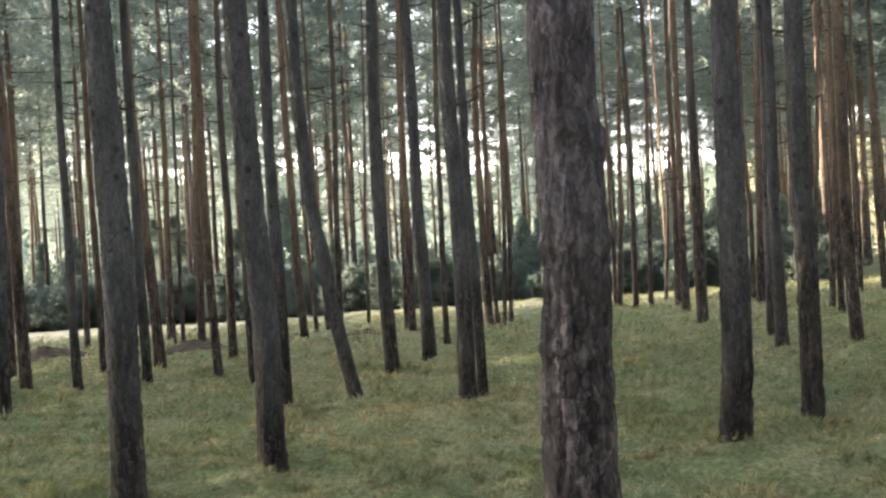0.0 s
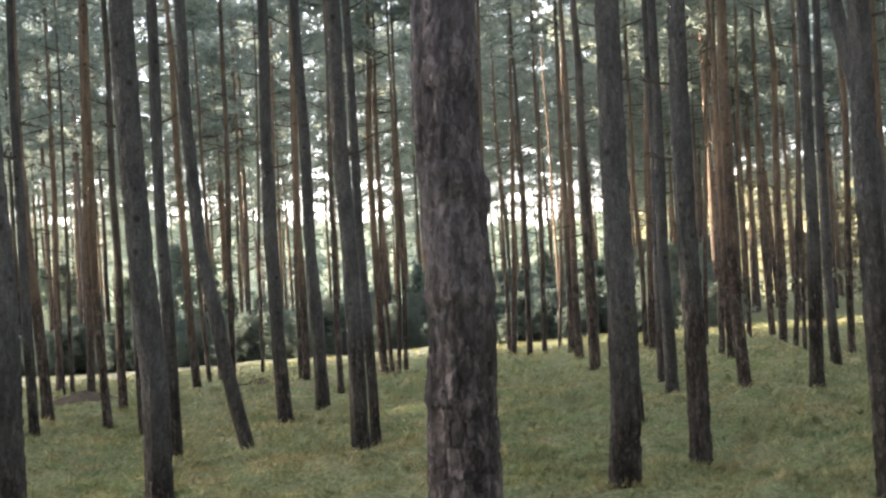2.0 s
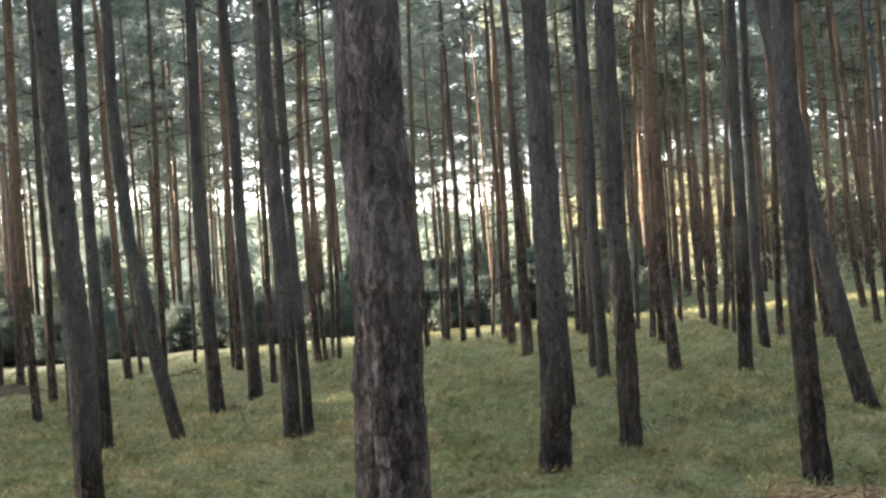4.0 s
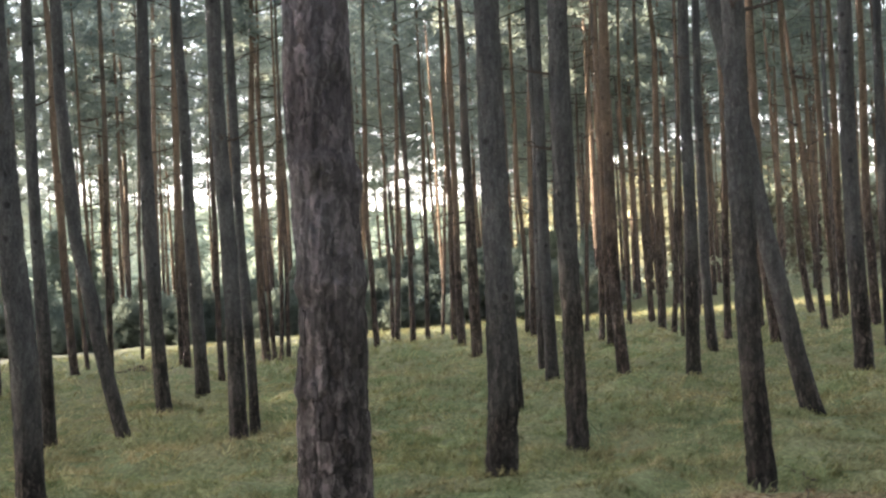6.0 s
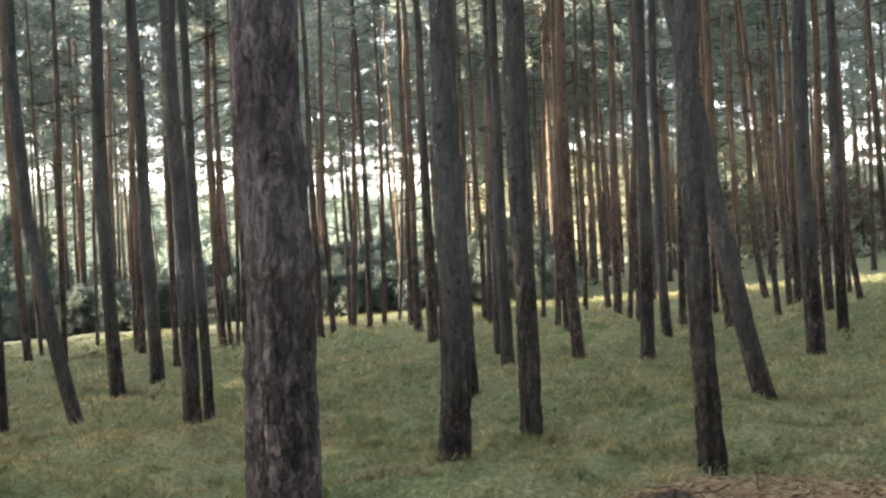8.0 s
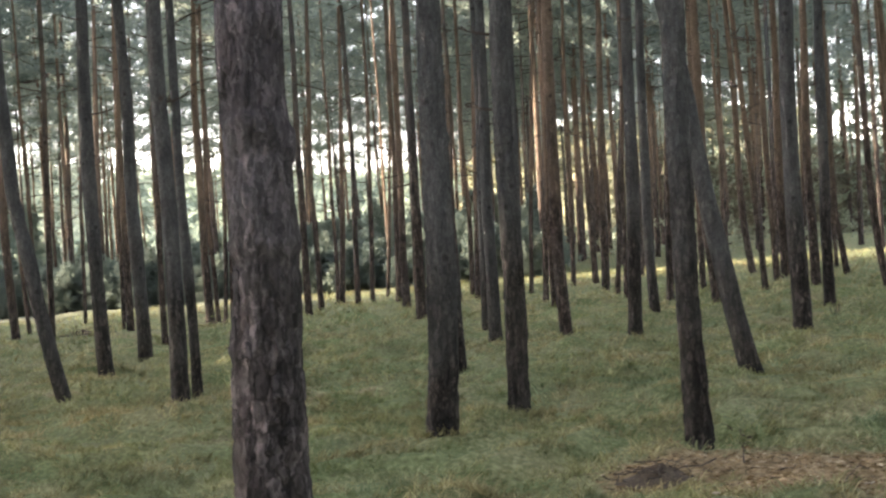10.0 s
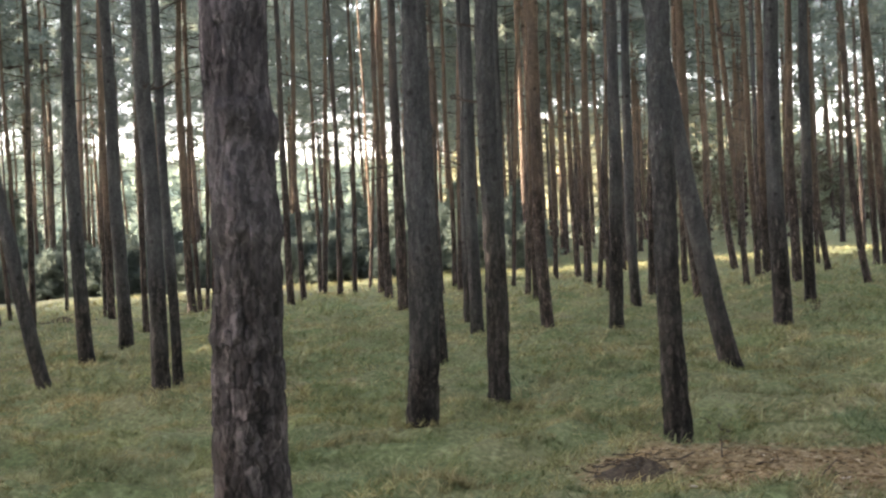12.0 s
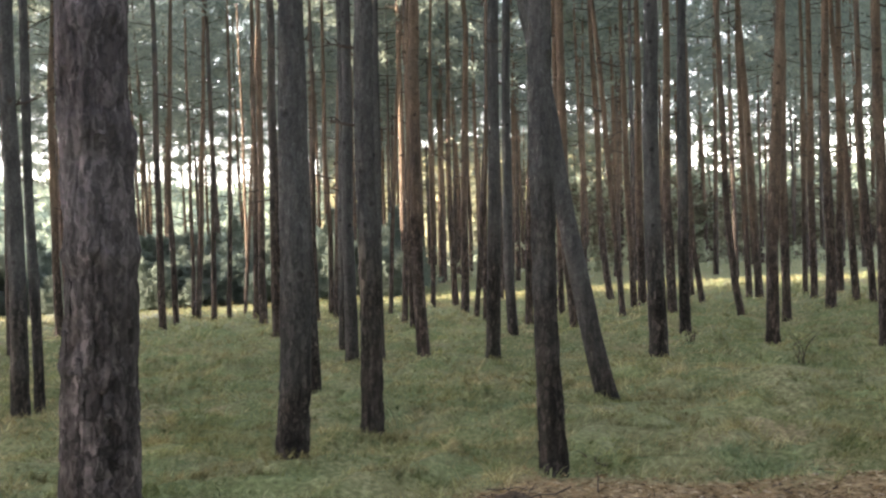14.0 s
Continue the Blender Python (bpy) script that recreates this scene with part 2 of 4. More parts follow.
BARK = bark_material("pine_bark", 1.5, 4.2, (0.066, 0.057, 0.051), (0.056, 0.042, 0.034), 0.42, 0.15)
MID_BARK = bark_material("grey_pine_bark", 0.5, 2.2, (0.041, 0.038, 0.0345), (0.030, 0.0255, 0.0215), 1.25, 0.34, 0.95, 0.95)
OLD_BARK = bark_material("old_pine_bark", 1.3, 3.0, (0.070, 0.066, 0.068), (0.047, 0.041, 0.041), 1.7, 0.5, 0.72, 0.42, (1.75, 1.78, 1.95))
TWIG = material("dead_wood", 0.9)[0]
TWIG.node_tree.nodes["Principled BSDF"].inputs["Base Color"].default_value = (0.055, 0.043, 0.034, 1)
NEEDLES = leaf_material("pine_needles", (0.15, 0.18, 0.163), (0.22, 0.258, 0.226), (0.295, 0.33, 0.272), 0.55)
BUSH = leaf_material("shrub_leaves", (0.118, 0.146, 0.13), (0.136, 0.168, 0.146), (0.154, 0.19, 0.16), 0.5)
YOUNG = leaf_material("young_needles", (0.128, 0.162, 0.138), (0.155, 0.194, 0.162), (0.18, 0.222, 0.178), 0.48)
# green lightened beyond real foliage: distance haze put into the leaf colour
HAZED_GREEN = leaf_material("hazed_leaves", (0.18, 0.206, 0.152), (0.222, 0.252, 0.184), (0.27, 0.3, 0.216), 0.5)
FLOOR = ground_material()
GRASS = grass_material()

# ---- helpers for meshes ----


def mesh_of(name, verts, faces, mat, smooth=False):
    me = bpy.data.meshes.new(name)
    me.from_pydata([tuple(v) for v in verts], [], [tuple(f) for f in faces])
    me.materials.append(mat)
    if smooth:
        me.polygons.foreach_set("use_smooth", np.ones(len(me.polygons), dtype=bool))
    me.update()
    return me


def tri_mesh(name, tris, mat):
    """A mesh of loose triangles from an array n x 3 x 3."""
    n = len(tris)
    me = bpy.data.meshes.new(name)
    me.vertices.add(n * 3)
    me.vertices.foreach_set("co", np.ascontiguousarray(tris, dtype=np.float32).ravel())
    me.loops.add(n * 3)
    me.loops.foreach_set("vertex_index", np.arange(n * 3, dtype=np.int32))
    me.polygons.add(n)
    me.polygons.foreach_set("loop_start", np.arange(0, n * 3, 3, dtype=np.int32))
    me.materials.append(mat)
    me.update(calc_edges=True)
    return me


def hash01(i, j, k):
    h = np.sin(i * 127.1 + j * 311.7 + k * 74.7) * 43758.5453
    return h - np.floor(h)


def plates(u, v, period, seed):
    """Distance to the joints of irregular bark plates on a grid of cells; u wraps round after period cells."""
    iu, iv = np.floor(u), np.floor(v)
    d1 = np.full(u.shape, 9.0)
    d2 = np.full(u.shape, 9.0)
    tone = np.zeros(u.shape)
    for a in (-1, 0, 1):
        for b in (-1, 0, 1):
            cu, cv = iu + a, iv + b
            w = np.mod(cu, period)
            px = cu + 0.15 + 0.7 * hash01(w, cv, seed)
            py = cv + 0.15 + 0.7 * hash01(w, cv, seed + 3)
            d = np.hypot(u - px, v - py)
            t = hash01(w, cv, seed + 9)
            near = d < d1
            d2 = np.where(near, d1, np.minimum(d2, d))
            tone = np.where(near, t, tone)
            d1 = np.where(near, d, d1)
    return d2 - d1, tone


def smooth_noise(x, y, scale, seed):
    """Value noise on a plane, -1 to 1, its lattice turned differently for each seed."""
    ct, st = math.cos(0.5 + 1.3 * seed), math.sin(0.5 + 1.3 * seed)
    x, y = (x * ct - y * st) / scale, (x * st + y * ct) / scale
    ix, iy = np.floor(x), np.floor(y)
    fx, fy = x - ix, y - iy
    fx, fy = fx * fx * (3 - 2 * fx), fy * fy * (3 - 2 * fy)
    a, b = hash01(ix, iy, seed), hash01(ix + 1, iy, seed)
    c, d = hash01(ix, iy + 1, seed), hash01(ix + 1, iy + 1, seed)
    return 2 * ((a * (1 - fx) + b * fx) * (1 - fy) + (c * (1 - fx) + d * fx) * fy) - 1


# ---- ground ----


def lie(x, y):
    """Height of the ground without its tussocks: a faint slope, falling away past the glade."""
    x, y = np.asarray(x, float), np.asarray(y, float)
    side = 25 * np.tanh(x / 25)
    ahead = 60 * np.tanh(y / 60)
    drop = np.clip((y - 66) / 120, 0, 1)
    drop = drop * drop * (3 - 2 * drop)
    return -1.62 + 0.02635 * side - 0.01252 * np.where(y < 0, y * 0.3, ahead * 1.12) - 7.0 * drop


GLADE = (0.148, 0.989, 43.0)                              # the direction across the glade, and where its middle line crosses the view


def past_glade(x, y):
    """Metres beyond the middle of the glade, which runs across the view behind the near trees."""
    return GLADE[0] * x + GLADE[1] * (y - GLADE[2])


def dry_at(x, y):
    """Where the glade's dry bleached grass lies, 0 to 1."""
    across = past_glade(x, y) + 1.6 * smooth_noise(x, y, 3.0, 51) + 0.8 * smooth_noise(x, y, 0.9, 52)
    far = np.clip((across + 3.9) / 1.6, 0, 1) * np.clip((5 - across) / 2, 0, 1)
    return far * np.clip((3 - x) / 9, 0, 1) * np.clip(0.62 + 0.6 * smooth_noise(x, y, 2.4, 53), 0.05, 1)


def litter_at(x, y):
    """Where brown needle litter shows in place of grass, 0 to 1."""
    a = np.exp(-(((x - 3.3) / 2.0) ** 2 + ((y - 8.5) / 0.95) ** 2) ** 1.5) + 0.9 * np.exp(-((x - 1.6) / 0.6) ** 2 - ((y - 9.15) / 0.4) ** 2)
    edge = 0.35 * smooth_noise(x, y, 0.35, 21) + 0.25 * smooth_noise(x, y, 0.12, 22)
    bare = 0.6 * smooth_noise(x, y, 1.1, 41) + 0.5 * smooth_noise(x, y * 1.4, 0.4, 42)
    return np.clip((a + edge * (a > 0.1) - 0.3) * 2.2, 0, 1) * (a > 0.1) + np.clip((bare - 0.42) * 2.0, 0, 0.65) * (a < 0.2)


def ground_z(x, y):
    x, y = np.asarray(x, float), np.asarray(y, float)
    fade = np.clip(1.4 - np.hypot(x, y) / 70, 0, 1)
    bumps = 0.06 * smooth_noise(x, y * 1.5, 1.7, 1) + 0.085 * smooth_noise(x, y * 1.5, 0.62, 2) + 0.12 * (1 - np.abs(smooth_noise(x, y * 1.6, 0.95, 6))) ** 3 - 0.03 + 0.045 * np.abs(smooth_noise(x, y * 1.3, 0.34, 3)) + 0.012 * smooth_noise(x, y, 0.17, 4)
    ridge = 0.10 * np.exp(-((x + 2.9) / 1.3) ** 2 - ((y - 14.6) / 0.5) ** 2)
    ridge = ridge + 0.07 * np.exp(-((x - 3.1) / 0.9) ** 2 - ((y - 10.9) / 0.35) ** 2) + 0.03 * np.exp(-((x - 1.54) / 0.25) ** 2 - ((y - 9.15) / 0.25) ** 2)
    return lie(x, y) + bumps * fade * (1 - 0.6 * litter_at(x, y)) + ridge


def axis(fine_from, fine_to, step, low, high):
    mid = list(np.arange(fine_from, fine_to, step))
    out, s = [], step
    while not out or out[-1] < high:
        s *= 1.25
        out.append((out[-1] if out else fine_to) + s)
    neg, s = [], step
    while not neg or neg[-1] > low:
        s *= 1.25
        neg.append((neg[-1] if neg else fine_from) - s)
    return np.array(neg[::-1] + mid + out)


def build_ground():
    xs, ys = axis(-13, 12, 0.13, -2500, 2500), axis(-5, 30, 0.13, -2500, 3500)
    gx, gy = np.meshgrid(xs, ys)
    verts = np.stack([gx, gy, ground_z(gx, gy)], -1).reshape(-1, 3)
    w, h = len(xs), len(ys)
    i = (np.arange(h - 1)[:, None] * w + np.arange(w - 1)[None, :]).ravel()
    me = mesh_of("ground", verts, np.stack([i, i + 1, i + w + 1, i + w], -1), FLOOR, True)
    att = me.attributes.new("litter", 'FLOAT', 'POINT')
    att.data.foreach_set("value", litter_at(gx, gy).ravel().astype(np.float32))
    att = me.attributes.new("dry", 'FLOAT', 'POINT')
    att.data.foreach_set("value", dry_at(gx, gy).ravel().astype(np.float32))
    tagged(new("ground", me), "uneven mossy forest floor with short grass and litter", "ground", kind="structure")


build_ground()


def grass_patch(name, count, r0, r1, az0, az1, blades, length, width, seed, label, fade_in=0.01, fade_out=0.01):
    """Tufts of blades strewn over a sector of the ground, thinning out towards its inner and outer rim."""
    g = np.random.default_rng(seed)
    r = np.sqrt(g.uniform(r0 * r0, r1 * r1, count))
    az = np.radians(g.uniform(az0, az1, count))
    x, y = r * np.sin(az), r * np.cos(az)
    dens = 0.85 + 0.5 * smooth_noise(x, y * 1.6, 0.42, 31) + 0.55 * smooth_noise(x, y * 1.4, 0.2, 33) + 0.25 * smooth_noise(x, y, 1.6, 32)
    keep = (g.uniform(0, 1, count) < dens) & (g.uniform(0, 1, count) > dry_at(x, y) * 0.8) & (g.uniform(0, 1, count) > litter_at(x, y) * 0.99)
    keep &= g.uniform(0, 1, count) < np.clip((r - r0) / fade_in, 0, 1) * np.clip((r1 - r) / fade_out, 0, 1)
    x, y, dens = x[keep], y[keep], dens[keep]
    n = len(x)
    lean = 2.4 * smooth_noise(x, y, 0.5, 35) + g.normal(0, 1.3, n)
    tx = np.repeat(x, blades) + g.normal(0, width * 5, n * blades)
    ty = np.repeat(y, blades) + g.normal(0, width * 5, n * blades)
    a = np.repeat(lean, blades) + g.normal(0, 0.7, n * blades)
    ln = length * g.uniform(0.45, 1.25, n * blades) * np.repeat(0.25 + 0.85 * np.clip(dens, 0, 1.4) * g.uniform(0.5, 1.3, n), blades)
    tilt = g.uniform(0.5, 1.4, n * blades)
    base = np.stack([tx, ty, ground_z(tx, ty) - 0.015], -1)
    out = np.stack([np.cos(a) * np.sin(tilt), np.sin(a) * np.sin(tilt), np.cos(tilt)], -1)
    t2 = np.minimum(tilt + 0.5, 1.75)
    out2 = np.stack([np.cos(a) * np.sin(t2), np.sin(a) * np.sin(t2), np.cos(t2)], -1)
    b = g.uniform(0, 2 * math.pi, n * blades)
    side = np.stack([np.cos(b), np.sin(b), 0 * b], -1) * (width * g.uniform(0.6, 1.3, n * blades))[:, None]
    mid = base + out * (ln * 0.55)[:, None]
    tip = mid + out2 * (ln * 0.5)[:, None]
    k = n * blades
    verts = np.stack([base - side, base + side, mid - side * 0.7, mid + side * 0.7, tip], 1).reshape(-1, 3)
    o = np.arange(k) * 5
    me = bpy.data.meshes.new(name)
    tris = np.stack([o, o + 1, o + 3, o, o + 3, o + 2, o + 2, o + 3, o + 4], -1).reshape(-1)
    me.vertices.add(len(verts))
    me.vertices.foreach_set("co", verts.astype(np.float32).ravel())
    me.loops.add(len(tris))
    me.loops.foreach_set("vertex_index", tris.astype(np.int32))
    me.polygons.add(len(tris) // 3)
    me.polygons.foreach_set("loop_start", np.arange(0, len(tris), 3, dtype=np.int32))
    me.materials.append(GRASS)
    me.update(calc_edges=True)
    age = 0.9 * smooth_noise(x, y * 1.5, 0.3, 61) + 1.05 * smooth_noise(x, y * 1.6, 1.0, 62) + g.normal(0, 0.3, n) + 2.4 * np.clip(smooth_noise(x, y * 1.8, 0.4, 63) - 0.4, 0, 1) - 0.22
    age = age + 1.7 * np.exp(-((x + 2.9) / 1.5) ** 2 - ((y - 14.4) / 0.55) ** 2) + 0.9 * np.exp(-((x - 3.1) / 1.1) ** 2 - ((y - 10.8) / 0.4) ** 2)
    att = me.attributes.new("straw", 'FLOAT', 'POINT')
    att.data.foreach_set("value", np.repeat(np.clip(age * 0.9, 0, 1), blades * 5).astype(np.float32))
    tagged(new(name, me), label, "grass", kind="stuff")


grass_patch("grass", 54000, 7.0, 17.5, -29, 26, 8, 0.105, 0.0042, 1, "short matted green and straw-coloured forest grass", fade_out=5)
grass_patch("grass", 58000, 12.5, 30, -29, 26, 6, 0.125, 0.0072, 2, "short matted green grass between the pines", 5, 8)
grass_patch("grass", 9000, 1.0, 7.0, -180, 180, 8, 0.15, 0.0045, 4, "short matted grass underfoot")
grass_patch("grass", 30000, 27, 48, -30, 27, 4, 0.18, 0.012, 3, "thin green grass towards the glade")

# ---- trees ----


def part(name, me, parent, label=""):
    ob = new(name, me)
    ob.parent = parent
    return tagged(ob, label) if label else ob


def stem(name, height, dia, lean=(0, 0), bends=(), segs=20, relief=0.010, seed=1, rings=None, knots=(), bark=None):
    """A tapered, flaring, slightly wandering trunk; bends are (height, dx, dy) that the axis passes through besides the lean."""
    if rings is None:
        rings = [0, 0.06, 0.14, 0.26, 0.42, 0.65] + list(np.arange(0.95, 7, 0.3)) + list(np.linspace(7.2, height, 14))
    z = np.array([-0.35] + list(rings))
    th = np.linspace(0, 2 * math.pi, segs, endpoint=False)
    zz, tt = np.meshgrid(z, th, indexing="ij")
    up = np.clip(zz, 0, None)
    r = 0.5 * dia * (1 - 0.055 * np.clip(up - 1.3, -1.3, 6)) * np.clip(1 - (up - 6) / (height - 5.5) * 0.85, 0.08, 1) ** np.where(up > 6, 1, 0)
    flare = 0.13 * np.exp(-up / 0.12) + 0.05 * np.exp(-up / 0.5)
    roots = 1 + 0.35 * np.sin(3 * tt + seed) + 0.2 * np.sin(5 * tt + 2 * seed)
    r = r * (1 + flare * roots)
    cells = max(6, round(math.pi * dia / 0.031))
    wander = 0.18 * np.sin(zz * 31 + 3 * tt) + 0.12 * np.sin(zz * 53 + seed)
    gap, tone = plates(tt / (2 * math.pi) * cells + wander, zz / 0.135 + 0.5 * np.sin(2 * tt + seed), cells, seed)
    flake, flat = plates(tt / (2 * math.pi) * cells * 2 + wander, zz / 0.035, cells * 2, seed + 5)
    thin = np.clip(1 - (up - 3.0) / 4, 0.12, 1)
    deep = 0.35 + 0.65 * np.clip(0.5 + 1.1 * smooth_noise(tt * dia * 0.5, zz * 0.5, 0.05, seed + 11), 0, 1)
    r = r + relief * thin * (deep * (np.clip(gap * 6.0, 0, 1) - 1) - 0.5 + 0.85 * tone + 0.5 * flat)
    r = r * (1 + 0.03 * np.sin(2 * tt + seed * 2.1 + zz * 0.8) + 0.02 * np.sin(zz * 2.3 + seed))
    for kz, ka, kr, ks in knots:
        da = np.angle(np.exp(1j * (tt - ka)))
        r = r + kr * np.exp(-((zz - kz) / ks) ** 2 - (da / 0.75) ** 2)
    g = np.random.default_rng(seed)
    if rings is not None and not knots:                       # whorls of grown-over branch stubs
        kz = 1.5 + g.uniform(0, 0.4)
        while kz < 6.5:
            for ka in g.uniform(0, 6.28, 4):
                da = np.angle(np.exp(1j * (tt - ka)))
                r = r + g.uniform(0.006, 0.014) * np.exp(-((zz - kz - g.uniform(-0.04, 0.04)) / 0.028) ** 2 - (da * dia / 0.07) ** 2)
            kz += g.uniform(0.3, 0.55)
    ph = g.uniform(0, 6.28, 4)
    wx = 0.02 * np.sin(zz * 0.55 + ph[0]) - 0.02 * np.sin(ph[0]) + 0.008 * np.sin(zz * 1.7 + ph[1])
    wy = 0.02 * np.sin(zz * 0.5 + ph[2]) - 0.02 * np.sin(ph[2])
    cx, cy = lean[0] * zz + wx, lean[1] * zz + wy
    if bends:
        hz = [0] + [b[0] for b in bends]
        cx = cx + np.interp(zz, hz, [0] + [b[1] for b in bends])
        cy = cy + np.interp(zz, hz, [0] + [b[2] for b in bends])
    verts = np.stack([cx + r * np.cos(tt), cy + r * np.sin(tt), zz], -1).reshape(-1, 3)
    i = np.arange(len(z) - 1)[:, None] * segs
    j = np.arange(segs)[None, :]
    k = (j + 1) % segs
    faces = np.stack([i + j, i + k, i + segs + k, i + segs + j], -1).reshape(-1, 4)
    top = (cx[-1, 0], cy[-1, 0])
    return mesh_of(name, verts, faces, bark or BARK, True), top


def limb(points, radii, segs=5):
    """A thin tapered limb along points, as vertices and faces."""
    v, f = [], []
    for a, (p, r) in enumerate(zip(points, radii)):
        d = Vector(points[min(a + 1, len(points) - 1)]) - Vector(points[max(a - 1, 0)])
        q = d.to_track_quat('Z', 'Y')
        for s in range(segs):
            t = 2 * math.pi * s / segs
            v.append(Vector(p) + q @ Vector((r * math.cos(t), r * math.sin(t), 0)))
    for a in range(len(points) - 1):
        for s in range(segs):
            t = (s + 1) % segs
            f.append((a * segs + s, a * segs + t, (a + 1) * segs + t, (a + 1) * segs + s))
    return v, f


def dead_branch_mesh(seed, length):
    g = random.Random(seed)
    pts, p, d = [], Vector((0, 0, 0)), Vector((1, 0, g.uniform(-0.35, 0.25)))
    for k in range(6):
        pts.append(p.copy())
        d += Vector((0, g.uniform(-0.25, 0.25), g.uniform(-0.22, 0.2)))
        p += d.normalized() * length / 5
    v, f = limb(pts, [0.018 * (1 - 0.16 * k) for k in range(6)])
    for k in (2, 3, 4):
        q = pts[k] + Vector((g.uniform(0.1, 0.25), g.uniform(-0.3, 0.3), g.uniform(-0.15, 0.2))) * length
        v2, f2 = limb([pts[k], (pts[k] + q) / 2 + Vector((0, 0, 0.03)), q], [0.009, 0.006, 0.003], 4)
        o = len(v)
        v += v2
        f += [tuple(o + i for i in face) for face in f2]
    return mesh_of("dead_branch", v, f, TWIG)


DEAD = [dead_branch_mesh(k, ln) for k, ln in enumerate((0.35, 0.6, 0.9, 1.3, 0.25, 0.7))]


def tufts(centres, size, spikes, g, flat=0.75, wide=0.17):
    """Sprays of needles: each tuft a burst of narrow pointed blades round its centre."""
    n = len(centres)
    d = g.normal(0, 1, (n, spikes, 3))
    d[..., 2] = d[..., 2] * flat + 0.25
    d /= np.linalg.norm(d, axis=-1, keepdims=True)
    s = np.cross(d, g.normal(0, 1, (n, spikes, 3)))
    s /= np.linalg.norm(s, axis=-1, keepdims=True)
    ln = size * g.uniform(0.6, 1.25, (n, spikes, 1))
    c = np.asarray(centres)[:, None, :] + g.normal(0, size * 0.25, (n, spikes, 3))
    w = size * wide
    return np.stack([c - s * w, c + s * w, c + d * ln], 2).reshape(-1, 3, 3)


def crown_mesh(seed, low, high, spread, boughs=22, per=16, size=0.36, spikes=13, sparse=0.0):
    """A ragged pine crown: boughs that rise round the stem, carrying flat sprays of needles with gaps between; sparse: metres of thin low boughs."""
    g = np.random.default_rng(seed)
    cs, wood = [], []
    for k in range(boughs):
        f = k / (boughs - 1)
        z = low - sparse + (high - low + sparse) * f ** 0.9
        thin = 1.0 if z >= low or not sparse else 0.3 + 0.4 * (z - low + sparse) / sparse
        a = k * 2.4 + g.uniform(-0.5, 0.5)
        reach = spread * (0.55 + 0.45 * math.sin(math.pi * min(1, f * 0.8 + 0.25))) * (1 - 0.55 * f ** 2) * g.uniform(0.5, 1.2)
        d = np.array([math.cos(a), math.sin(a), g.uniform(-0.05, 0.4) if thin == 1 else g.uniform(-0.3, 0.1)])
        n = max(3, int(per * thin * (0.5 + reach / spread * 0.7)))
        t = g.uniform(0.3, 1.0, n) ** 0.75
        c = np.array([0, 0, z]) + d * (t * reach)[:, None]
        c += g.normal(0, 1, (n, 3)) * np.array([0.3, 0.3, 0.09]) * (0.5 + t)[:, None] * spread / 1.8
        cs.append(c)
        end = np.array([0, 0, z]) + d * reach * 0.95
        side = np.array([-d[1], d[0], 0]) * 0.02
        lift = np.array([0, 0, 0.02])
        b0 = np.array([0, 0, z])
        wood += [[b0 - side, b0 + side, end], [b0 - lift, b0 + lift, end]]
    tri = tufts(np.concatenate(cs), size, spikes, g, 0.6, 0.1)
    me = tri_mesh("crown", np.concatenate([tri, np.array(wood)]), NEEDLES)
    me.materials.append(TWIG)
    idx = np.zeros(len(tri) + len(wood), dtype=np.int32)
    idx[len(tri):] = 1
    me.polygons.foreach_set("material_index", idx)
    return me


SHAPES = ((8.2, 16.5, 2.0), (9.2, 17.2, 1.8), (7.4, 15.5, 2.1), (8.8, 16.8, 2.3), (9.8, 17.5, 1.7))
CROWNS = [crown_mesh(40 + k, lo + 0.3, hi, sp, 15, 10, 0.4, 10) for k, (lo, hi, sp) in enumerate(SHAPES)]
FULL_CROWNS = [crown_mesh(60 + k, lo - 1.5, hi, sp + 0.2, 38, 19, 0.27, 10, 1.6) for k, (lo, hi, sp) in enumerate(SHAPES)]
TOPS = (16.3, 17.0, 15.3, 16.6, 17.3)

tree_no = 0
TREE_SPOTS = []


